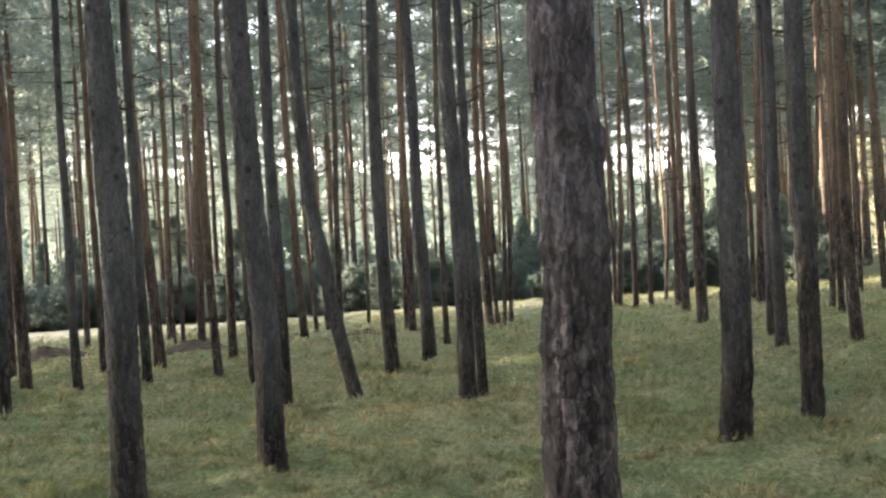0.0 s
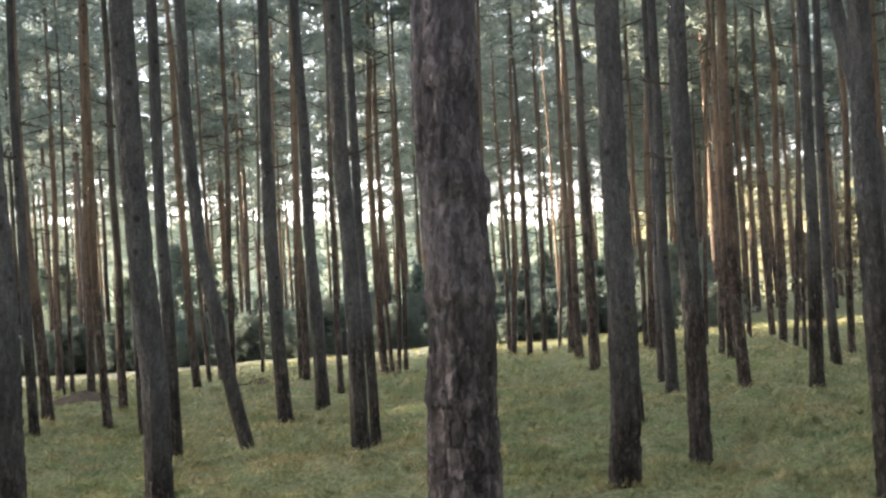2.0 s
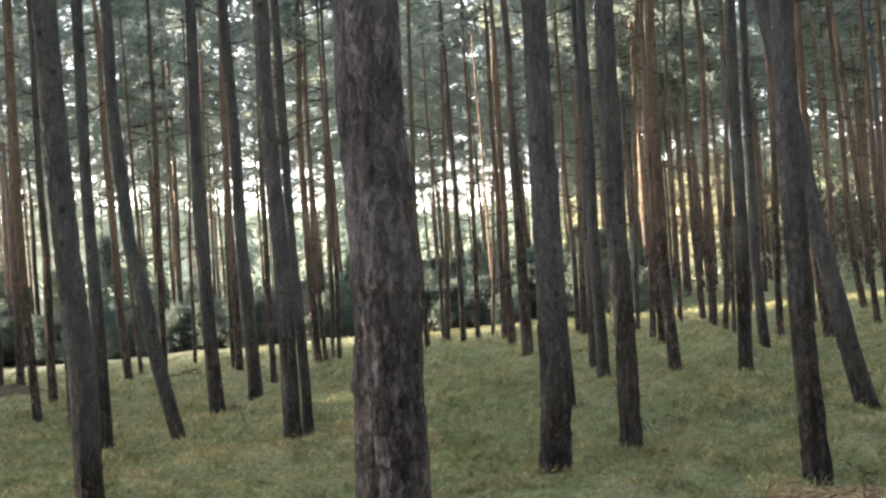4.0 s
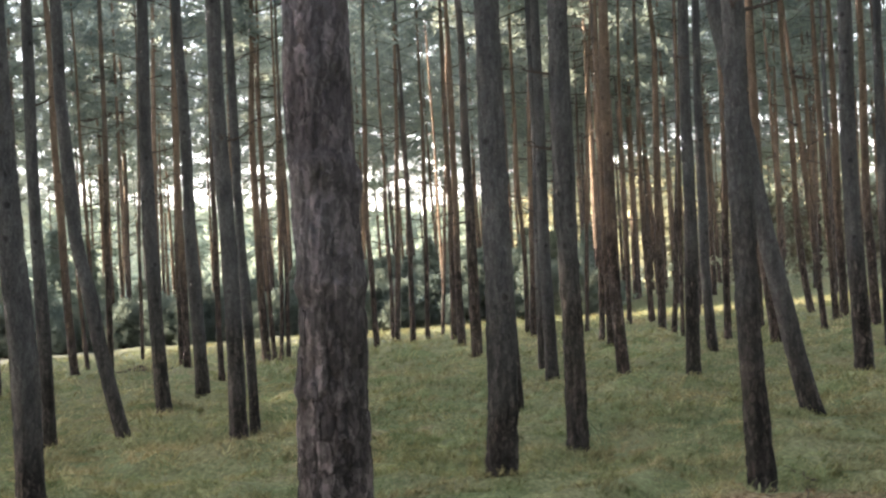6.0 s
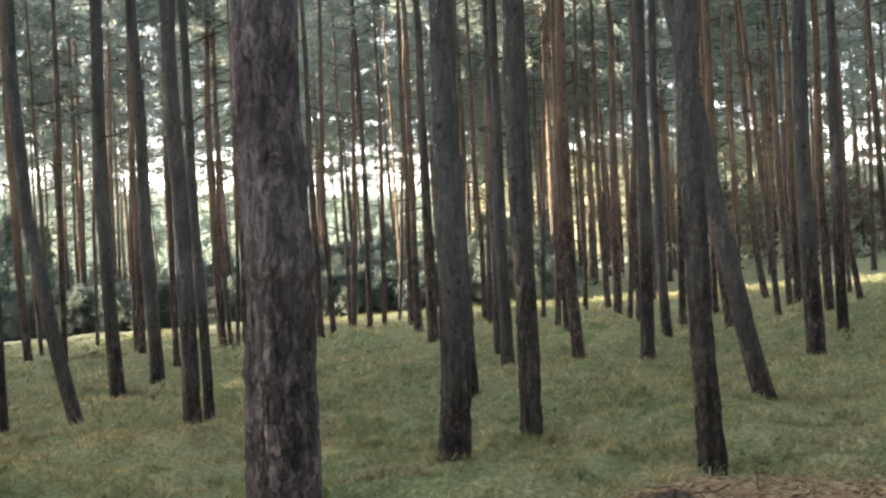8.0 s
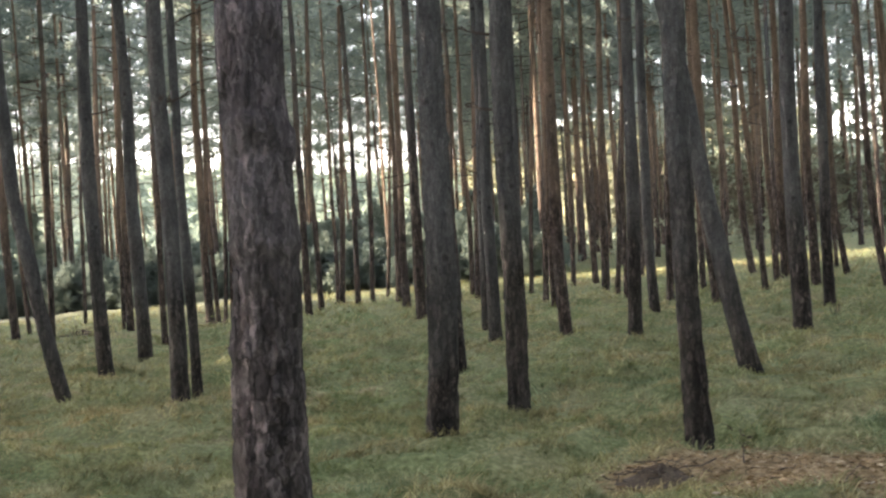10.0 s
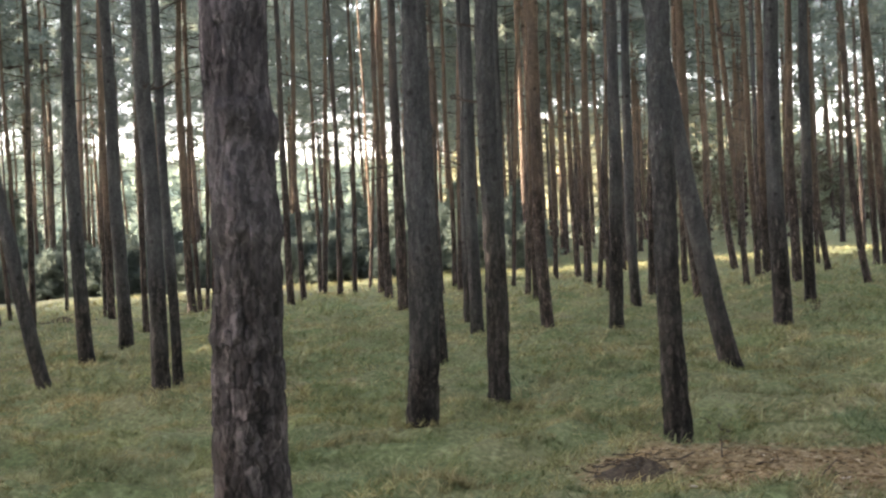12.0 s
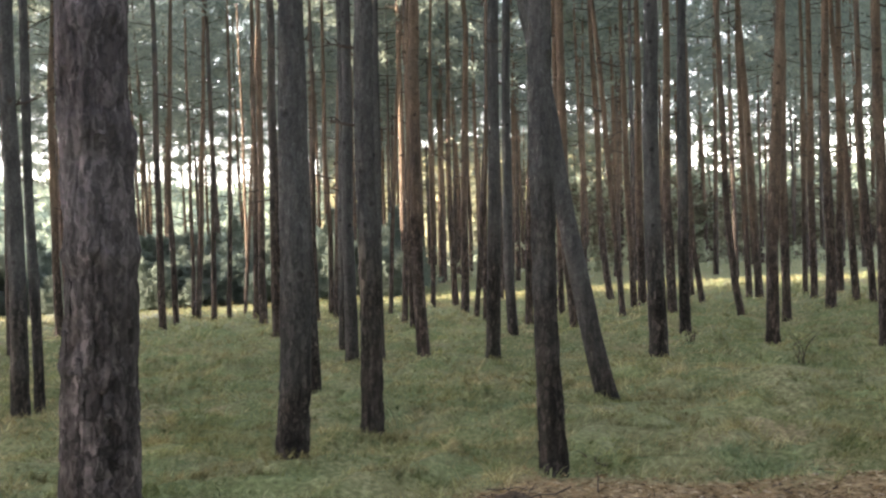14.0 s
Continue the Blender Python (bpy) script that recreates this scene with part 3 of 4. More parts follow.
def pine(x, y, dia, lx=None, ly=None, bends=(), label="", segs=20, relief=0.010, rings=None, knots=(), branches=5, crowns=CROWNS, bark=None, limbs=()):
    """One pine: Empty at its foot, with trunk, crown and dead branch stubs as parts."""
    global tree_no
    tree_no += 1
    g = random.Random(900 + tree_no)
    if lx is None:
        lx, ly = g.gauss(0, 0.012), g.gauss(0, 0.012)
    k = g.randrange(len(CROWNS))
    ob = new("pine_tree")
    ob.location = (x, y, float(lie(x, y)))
    me, top = stem("trunk", TOPS[k], dia, (lx, ly or 0), bends, segs, relief, tree_no, rings, knots, bark or (OLD_BARK if math.hypot(x, y) < 8 else MID_BARK if math.hypot(x, y) < 24 else BARK))
    part("trunk", me, ob)
    crown = part("crown", crowns[k], ob, "ragged dark green needle crown")
    crown.location = (top[0], top[1], 0)
    crown.rotation_euler = (0, 0, g.uniform(0, 6.28))
    for b in range(branches):
        z = g.uniform(2.5, 8.0)
        br = part("dead_branch", DEAD[g.randrange(len(DEAD)) if math.hypot(x, y) > 30 else g.choice((0, 4))], ob, "bare dead branch stub")
        br.location = (lx * z, (ly or 0) * z, z)
        br.rotation_euler = (0, 0, g.uniform(0, 6.28))
    for z, turn, kind, size in limbs:
        br = part("dead_branch", DEAD[kind], ob, "bare dead branch")
        br.location = (lx * z + (float(np.interp(z, [0] + [b[0] for b in bends], [0] + [b[1] for b in bends])) if bends else 0), (ly or 0) * z, z)
        br.rotation_euler, br.scale = (0, 0, turn), (size,) * 3
    tagged(ob, label or "tall slender pine with grey-brown plated bark", "tree", "pines of the wood")
    TREE_SPOTS.append((x, y))
    return ob


FINEST = list(np.arange(0, 4.4, 0.0125)) + list(np.linspace(4.45, 7, 20)) + list(np.linspace(7.2, 17, 14))
FINE = list(np.arange(0, 4.8, 0.025)) + list(np.linspace(4.9, 7, 14)) + list(np.linspace(7.2, 17, 14))
stout = pine(-0.590, 5.617, 0.272, 0, 0, segs=150, relief=0.013, rings=FINEST, label="stout pine with thick flaking grey-brown bark plates",
     bends=((0.84, -0.010, 0), (1.27, 0.005, 0.002), (1.40, 0.018, 0.003), (1.64, 0.028, 0.004), (2.04, 0.026, 0.004), (2.26, 0.018, 0.003), (2.69, 0.040, 0.006), (17, 0.3, 0)),
     knots=((1.66, 3.3, 0.013, 0.045), (1.65, 0.0, 0.009, 0.06), (1.66, -1.5, 0.010, 0.03), (1.59, -2.5, -0.012, 0.03), (1.585, -0.5, -0.013, 0.035), (2.00, -1.7, -0.012, 0.035), (2.13, -1.9, 0.010, 0.03), (2.06, 0.1, 0.020, 0.09), (1.26, -2.6, 0.016, 0.03), (2.10, -1.2, 0.008, 0.06), (2.5, -1.3, 0.008, 0.05)))


def bark_flake(tree, z, turn, dx, wide, tall, curl):
    """A loose plate of bark lifting off a stem at its lower edge; turn: radians round the stem from its front to the right."""
    r0, nx, nz = 0.130 * (1 - 0.055 * (z - 1.3)), 5, 6
    verts, rim = [], (nx + 1) * (nz + 1)
    for back in (0, 1):
        for k in range(nz + 1):
            for i in range(nx + 1):
                u, v = i / nx - 0.5, k / nz
                edge = 1 - 0.25 * math.sin(7 * v + 3 * z) * abs(u)
                a = -math.pi / 2 + turn + u * wide / r0 * edge
                r = r0 + 0.004 + curl * (1 - v) ** 2 + 0.006 * u * u - back * 0.006
                verts.append((dx + r * math.cos(a), r * math.sin(a), z + tall * (v - 0.5) + 0.006 * math.sin(9 * u + z)))
    faces = []
    for k in range(nz):
        for i in range(nx):
            q = k * (nx + 1) + i
            faces += [(q, q + 1, q + nx + 2, q + nx + 1), (rim + q + nx + 1, rim + q + nx + 2, rim + q + 1, rim + q)]
    loop = [i for i in range(nx + 1)] + [k * (nx + 1) + nx for k in range(1, nz + 1)] + [nz * (nx + 1) + i for i in range(nx - 1, -1, -1)] + [k * (nx + 1) for k in range(nz - 1, 0, -1)]
    faces += [(loop[i], rim + loop[i], rim + loop[(i + 1) % len(loop)], loop[(i + 1) % len(loop)]) for i in range(len(loop))]
    part("bark_flake", mesh_of("bark_flake", verts, faces, OLD_BARK, True), tree, "loose curled flake of bark")


for spec in ((1.26, -0.54, 0.005, 0.050, 0.06, 0.012), (1.34, -1.15, 0.010, 0.045, 0.09, 0.010), (1.50, -1.05, 0.022, 0.040, 0.13, 0.007), (2.10, 0.10, 0.025, 0.050, 0.05, 0.010),
             (1.72, -1.20, 0.028, 0.040, 0.08, 0.009), (0.98, -1.20, -0.005, 0.040, 0.12, 0.009), (1.12, 0.35, 0.000, 0.035, 0.09, 0.007)):
    bark_flake(stout, *spec)

pine(1.84, 9.86, 0.164, 0, 0, bends=((1.01, -0.023, 0.004), (1.78, -0.013, 0.002), (2.55, -0.017, 0.003), (3.31, 0.002, -0.000), (17.50, 0.170, -0.032)), segs=64, relief=0.015, rings=FINE)
pine(-4.19, 9.81, 0.218, 0, 0, bends=((1.02, 0.014, 0.006), (1.91, 0.017, 0.007), (2.80, -0.002, -0.001), (3.69, 0.009, 0.004), (17.50, 0.088, 0.037)), segs=64, relief=0.015, rings=FINE)
pine(0.10, 10.92, 0.212, 0, 0, bends=((0.80, 0.039, -0.000), (1.66, 0.050, -0.000), (2.50, 0.057, -0.001), (3.35, 0.060, -0.001), (17.50, 0.085, -0.001)), segs=64, relief=0.015, rings=FINE, limbs=((3.2, -1.2, 4, 0.3), (2.2, 0.3, 4, 0.25)))
pine(-3.68, 11.69, 0.217, 0, 0, bends=((1.20, 0.008, 0.003), (2.15, -0.037, -0.012), (3.09, -0.052, -0.016), (4.03, -0.057, -0.018), (17.50, -0.098, -0.031)), segs=64, relief=0.015, rings=FINE)
pine(0.82, 12.94, 0.173, 0, 0, bends=((0.15, 0.016, -0.001), (1.11, 0.021, -0.001), (2.12, 0.003, -0.000), (2.62, 0.009, -0.001), (3.62, 0.031, -0.002), (17.50, 0.184, -0.012)), segs=64, relief=0.015, rings=FINE)
pine(3.22, 14.28, 0.19, 0, 0, bends=((0.68, -0.141, 0.032), (1.24, -0.223, 0.050), (1.86, -0.330, 0.074), (2.37, -0.400, 0.090), (2.82, -0.450, 0.102), (3.44, -0.569, 0.128), (4.07, -0.698, 0.158), (17.50, -1.347, 0.158)), label="leaning pine propped against its neighbour")
pine(-2.55, 15.14, 0.180, 0, 0, bends=((1.58, -0.018, -0.003), (2.47, -0.028, -0.005), (3.37, -0.044, -0.007), (4.57, -0.027, -0.005), (17.50, 0.060, 0.010)))
pine(-3.99, 16.26, 0.160, 0, 0, bends=((0.28, -0.069, -0.017), (0.87, -0.190, -0.047), (1.32, -0.265, -0.065), (1.84, -0.319, -0.078), (2.30, -0.412, -0.101), (3.27, -0.448, -0.110), (3.92, -0.492, -0.121), (4.89, -0.503, -0.123), (17.50, -0.572, -0.140)), label="crooked pine whose stem curves up from the grass")
pine(-4.96, 16.54, 0.156, 0.001, 0.000)
pine(-2.69, 17.11, 0.116, -0.0126, -0.0020)
pine(0.43, 17.57, 0.118)
pine(4.68, 17.82, 0.209, 0, 0, bends=((1.46, -0.034, 0.009), (3.20, -0.014, 0.004), (4.58, 0.025, -0.006), (17.50, 0.203, -0.053)), limbs=((3.9, 3.1, 4, 0.4), (2.6, 0.1, 4, 0.3)))
pine(7.68, 18.02, 0.144, 0, 0, bends=((2.30, 0.013, -0.006), (3.02, -0.016, 0.007), (4.46, -0.018, 0.008), (17.50, -0.025, 0.011)), bark=BARK)
pine(-8.99, 17.43, 0.171)
pine(2.94, 20.10, 0.183, 0, 0, bends=((1.99, 0.072, -0.011), (3.55, 0.125, -0.018), (5.11, 0.170, -0.025), (17.50, 0.349, -0.051)))
pine(2.02, 20.55, 0.173, 0, 0, bends=((1.27, -0.060, 0.006), (2.88, -0.084, 0.008), (4.08, -0.079, 0.008), (5.27, -0.034, 0.003), (17.50, 0.196, -0.019)), bark=BARK)
pine(1.46, 21.26, 0.114)
pine(-6.55, 20.30, 0.093)
pine(-4.59, 20.96, 0.208, 0, 0, bends=((1.20, -0.037, -0.008), (2.45, -0.059, -0.013), (4.11, -0.037, -0.008), (5.78, -0.015, -0.003), (17.50, 0.063, 0.014)), limbs=((4.2, 3.3, 1, 0.7), (3.1, 0.2, 4, 0.5)))
pine(1.05, 21.49, 0.173, 0, 0, bends=((2.17, -0.016, 0.001), (3.84, 0.009, -0.000), (5.51, 0.058, -0.003), (17.50, 0.235, -0.011)))
pine(7.03, 20.43, 0.173, 0, 0, bends=((1.26, 0.003, -0.001), (2.07, 0.051, -0.018), (3.28, 0.108, -0.037), (4.89, 0.189, -0.065), (17.50, 0.487, -0.168)), bark=BARK)
pine(-8.63, 21.50, 0.155)
pine(6.38, 22.62, 0.165, 0, 0, bends=((1.38, 0.006, -0.002), (3.14, 0.046, -0.013), (5.34, 0.104, -0.029), (17.50, 0.265, -0.075)))
pine(-9.76, 21.44, 0.142, 0.001, 0.000)
pine(3.74, 23.35, 0.158, 0, 0, bends=((1.45, -0.032, 0.005), (3.27, -0.006, 0.001), (5.08, 0.064, -0.010), (17.50, 0.305, -0.049)))
pine(1.01, 23.67, 0.127, 0.0122, -0.0005)
pine(-4.52, 23.55, 0.217, 0, 0, bends=((2.51, -0.045, -0.009), (4.38, -0.029, -0.006), (6.24, -0.041, -0.008), (17.50, -0.075, -0.014)))
pine(-7.94, 22.89, 0.146, 0, 0, bends=((1.58, -0.049, -0.017), (3.15, -0.094, -0.032), (6.38, -0.043, -0.015), (17.50, 0.045, 0.016)), bark=BARK)
pine(-11.13, 22.48, 0.193, -0.028, -0.014)
pine(-6.32, 24.73, 0.102, 0, 0, bends=((4.12, 0.086, 0.022), (6.59, 0.135, 0.034), (17.50, 0.243, 0.062)))
pine(5.18, 25.40, 0.173, 0, 0, bends=((1.36, -0.113, 0.023), (3.84, -0.154, 0.031), (5.32, -0.156, 0.032), (17.50, -0.164, 0.033)))
pine(-8.28, 24.74, 0.148, 0, 0, bends=((2.75, 0.017, 0.006), (4.24, -0.018, -0.006), (6.74, -0.007, -0.002), (17.50, 0.015, 0.005)))
pine(-9.60, 24.62, 0.203, 0, 0, bends=((1.82, -0.065, -0.025), (3.32, -0.162, -0.063), (4.82, -0.231, -0.090), (6.81, -0.225, -0.088), (17.50, -0.209, -0.081)))
pine(8.87, 25.01, 0.151, 0.0083, -0.0030)
pine(-0.03, 28.08, 0.200, 0, 0, bends=((1.50, 0.007, 0.000), (2.60, -0.014, -0.000), (4.24, -0.029, -0.000), (5.89, -0.011, -0.000), (6.99, -0.043, -0.000), (17.50, -0.196, -0.000)), limbs=((2.7, 3.0, 1, 1.2), (2.75, 0.3, 0, 0.8), (4.4, 2.8, 0, 0.7)))
pine(8.31, 25.75, 0.127, 0, 0, bends=((0.64, -0.102, 0.033), (1.86, -0.201, 0.065), (3.17, -0.250, 0.081), (4.18, -0.291, 0.094), (5.19, -0.322, 0.104), (17.50, -0.515, 0.166)))
pine(-10.95, 25.28, 0.129)
pine(-12.55, 24.77, 0.186)
pine(-4.95, 27.82, 0.113, 0, 0, bends=((3.74, -0.012, -0.002), (7.04, 0.059, 0.011), (17.50, 0.173, 0.031)))
pine(4.78, 27.98, 0.142, 0, 0, bends=((4.80, 0.120, -0.020), (6.43, 0.095, -0.016), (17.50, 0.013, -0.002)))
pine(2.59, 28.61, 0.125)
pine(7.68, 28.12, 0.176, 0, 0, bends=((2.29, -0.070, 0.019), (5.58, -0.028, 0.008), (17.50, 0.046, -0.013)))
pine(4.05, 28.89, 0.078)
pine(11.45, 27.32, 0.139, 0, 0, bends=((2.14, -0.107, 0.045), (3.78, -0.150, 0.063), (5.97, -0.162, 0.068), (17.50, -0.193, 0.081)))
pine(10.78, 27.79, 0.189, 0, 0, bends=((1.07, 0.008, -0.003), (2.74, -0.046, 0.018), (4.40, -0.060, 0.023), (6.06, -0.034, 0.013), (17.50, 0.057, -0.022)))
pine(6.93, 29.18, 0.120, -0.0737, 0.0175)
pine(2.56, 30.25, 0.122, 0, 0, bends=((2.40, 0.132, -0.011), (4.51, 0.165, -0.014), (5.92, 0.161, -0.014), (7.11, 0.116, -0.010), (17.50, -0.079, 0.007)))
pine(11.65, 28.64, 0.145, -0.0566, 0.0230)
pine(8.84, 29.92, 0.125, 0, 0, bends=((1.36, -0.214, 0.063), (3.47, -0.284, 0.084), (5.23, -0.301, 0.089), (17.50, -0.360, 0.106)))
pine(6.03, 31.03, 0.127)
pine(4.30, 31.99, 0.108, 0, 0, bends=((3.52, 0.250, -0.034), (5.37, 0.343, -0.046), (7.22, 0.400, -0.054), (17.50, 0.560, -0.075)))
pine(-6.44, 32.05, 0.164, 0, 0, bends=((4.74, 0.036, 0.007), (7.91, 0.100, 0.020), (17.50, 0.197, 0.040)))
pine(11.53, 30.70, 0.154)
pine(-2.64, 33.79, 0.165)
pine(-9.06, 32.38, 0.191, 0, 0, bends=((2.99, -0.115, -0.032), (4.93, -0.185, -0.052), (8.17, -0.221, -0.062), (17.50, -0.271, -0.076)))
pine(8.22, 32.66, 0.180, 0, 0, bends=((1.80, -0.029, 0.007), (3.71, -0.022, 0.006), (4.98, -0.014, 0.003), (17.50, 0.029, -0.007)))
pine(0.88, 34.80, 0.130, 0, 0, bends=((2.05, -0.058, 0.001), (4.49, -0.007, 0.000), (6.11, -0.014, 0.000), (17.50, -0.037, 0.001)))
pine(-11.35, 31.85, 0.181, 0.0186, 0.0066)
pine(10.95, 32.62, 0.184, -0.0471, 0.0158)
pine(-1.30, 38.20, 0.120, 0, 0, bends=((1.55, 0.020, 0.001), (3.78, 0.087, 0.003), (6.02, 0.140, 0.005), (17.50, 0.276, 0.009)))
pine(4.36, 34.42, 0.186, 0, 0, bends=((2.37, 0.027, -0.003), (4.36, 0.089, -0.011), (6.62, 0.208, -0.026), (7.70, 0.141, -0.018), (17.50, -0.103, 0.013)))
pine(-7.03, 34.18, 0.093)
pine(-0.38, 33.91, 0.170, 0, 0, bends=((2.42, -0.001, -0.000), (4.14, 0.014, 0.000), (17.50, 0.075, 0.001)))
pine(-4.59, 35.12, 0.106, 0, 0, bends=((1.88, 0.061, 0.008), (3.26, 0.088, 0.011), (5.33, 0.107, 0.014), (17.50, 0.164, 0.021)))
pine(-2.20, 39.92, 0.150, 0, 0, bends=((3.17, 0.207, 0.011), (5.50, 0.308, 0.017), (7.85, 0.378, 0.021), (17.50, 0.524, 0.029)))
pine(-2.46, 35.54, 0.140, 0, 0, bends=((1.41, -0.040, -0.003), (3.08, -0.104, -0.007), (5.86, -0.048, -0.003), (8.64, 0.076, 0.005), (17.50, 0.275, 0.019)))
pine(2.64, 35.24, 0.106, 0.0665, -0.0050)
pine(11.07, 33.72, 0.142)
pine(-1.71, 38.37, 0.140, 0, 0, bends=((1.59, 0.022, 0.001), (3.08, 0.037, 0.002), (4.58, 0.067, 0.003), (6.09, 0.053, 0.002), (17.50, -0.002, -0.000)))
pine(1.36, 34.70, 0.190, 0, 0, bends=((2.66, 0.108, -0.004), (5.36, 0.218, -0.009), (8.05, 0.354, -0.014), (17.50, 0.590, -0.023)))
pine(-0.61, 37.45, 0.165, 0, 0, bends=((1.78, 0.052, 0.001), (3.38, 0.078, 0.001), (5.14, 0.085, 0.001), (7.33, 0.122, 0.002), (8.80, 0.138, 0.002), (17.50, 0.183, 0.003)))
pine(12.37, 33.48, 0.119)
pine(-4.73, 34.87, 0.097, 0, 0, bends=((3.26, 0.156, 0.021), (5.04, 0.197, 0.027), (6.68, 0.229, 0.031), (8.74, 0.221, 0.030), (17.50, 0.204, 0.028)))
pine(-2.38, 40.92, 0.110, 0, 0, bends=((1.63, 0.034, 0.002), (3.23, 0.035, 0.002), (4.83, 0.051, 0.003), (6.43, 0.019, 0.001), (17.50, -0.090, -0.005)))
pine(13.37, 33.89, 0.183)
pine(-12.83, 34.14, 0.061)
pine(-12.75, 34.45, 0.098)
pine(8.22, 35.91, 0.173, 0, 0, bends=((1.17, -0.127, 0.029), (2.58, -0.197, 0.045), (4.68, -0.228, 0.052), (6.79, -0.352, 0.081), (17.50, -0.613, 0.140)))
pine(10.19, 35.45, 0.099)
pine(-9.65, 35.67, 0.099, -0.0535, -0.0145)
pine(-9.40, 35.82, 0.099)
pine(5.63, 36.95, 0.100)
pine(4.52, 37.52, 0.152, 0, 0, bends=((2.17, -0.069, 0.008), (3.91, -0.061, 0.007), (6.09, -0.036, 0.004), (17.50, 0.030, -0.004)))
pine(-4.95, 35.20, 0.107, 0, 0, bends=((2.62, -0.080, -0.011), (5.38, -0.041, -0.006), (7.46, 0.005, 0.001), (17.50, 0.118, 0.017)))
pine(-0.99, 41.97, 0.100, 0.0635, 0.0015)
pine(-1.01, 47.35, 0.095)
pine(-5.13, 35.03, 0.190, 0, 0, bends=((1.94, -0.017, -0.002), (4.01, -0.025, -0.004), (6.07, -0.006, -0.001), (8.82, 0.114, 0.017), (17.50, 0.303, 0.044)))
pine(7.89, 32.14, 0.140, 0, 0, bends=((1.81, -0.043, 0.011), (3.70, -0.071, 0.018), (6.20, -0.101, 0.025), (17.50, -0.169, 0.041)))
pine(3.95, 37.71, 0.120, 0, 0, bends=((3.24, 0.013, -0.001), (5.44, 0.038, -0.004), (8.35, 0.172, -0.018), (17.50, 0.381, -0.040)))
pine(1.33, 38.00, 0.130, 0, 0, bends=((2.34, -0.011, 0.000), (4.26, -0.081, 0.003), (7.22, -0.020, 0.001), (17.50, 0.087, -0.003)))
pine(-9.33, 40.27, 0.100, 0, 0, bends=((3.18, 0.057, 0.013), (9.59, 0.266, 0.062), (17.50, 0.395, 0.092)))

# ---- trees past the glade, copied from a few stems ----


MODELS = []
for k in range(6):
    MODELS.append(pine(24 - 9 * k + (k % 2) * 3, 70 + 3 * k, 0.115 + 0.014 * k, branches=9, crowns=FULL_CROWNS, label="slender pine beyond the glade with orange upper bark"))


def sector(r0, r1, a0, a1, beyond=-999):
    def pick(g):
        while True:
            r, a = math.sqrt(g.uniform(r0 * r0, r1 * r1)), radians(g.uniform(a0, a1))
            x, y = r * math.sin(a), r * math.cos(a)
            if past_glade(x, y) > beyond:
                return x, y
    return pick


def spots(count, region, apart, seed):
    g = random.Random(seed)
    for tries in range(30000):
        if not count:
            return
        x, y = region(g)
        if abs(past_glade(x, y) + 0.3) < 4.6 and -60 < x < 30 or any((x - a) ** 2 + (y - b) ** 2 < apart ** 2 for a, b in TREE_SPOTS):
            continue
        TREE_SPOTS.append((x, y))
        count -= 1
        yield x, y, g


def scatter(count, region, apart, seed, label):
    for x, y, g in spots(count, region, apart, seed):
        s = g.uniform(0.98, 1.28)
        m = pose(x, y, float(lie(x, y)), g.gauss(0, 0.8), g.gauss(0, 0.8), g.uniform(0, 360))
        tagged(copy_thing(g.choice(MODELS), m @ Matrix.Diagonal((s, s, s, 1))), label)


def strip(along0, along1, across0, across1):
    """A stretch along the glade: metres to the west, and metres past its middle line."""
    def pick(g):
        along, across = g.uniform(along0, along1), g.uniform(across0, across1)
        return GLADE[0] * across - GLADE[1] * along, GLADE[2] + GLADE[1] * across + GLADE[0] * along
    return pick


scatter(11, strip(14, 38, -9.5, -4.3), 2.0, 20, "slender pine at the edge of the glade with orange upper bark")
scatter(34, sector(48, 84, -28, 2, 4), 2.6, 18, "slender pine beyond the glade with orange upper bark")
scatter(44, sector(78, 128, -28, -6, 4), 2.6, 11, "slender pine beyond the glade with orange upper bark")
scatter(14, sector(50, 92, -28, -13, 4), 2.0, 21, "slender pine beyond the glade with orange upper bark")
scatter(13, sector(44, 66, -28, -8, 2), 1.5, 22, "thin pine just behind the glade with brown bark")
scatter(25, sector(64, 104, -7.5, 2.5), 2.2, 19, "slender pine beyond the glade with orange upper bark")
scatter(78, sector(42, 100, 1, 14, 3), 1.3, 12, "slender pine beyond the glade with orange upper bark")
scatter(54, sector(42, 100, 13, 27, 3), 1.5, 27, "slender pine beyond the glade with orange upper bark")


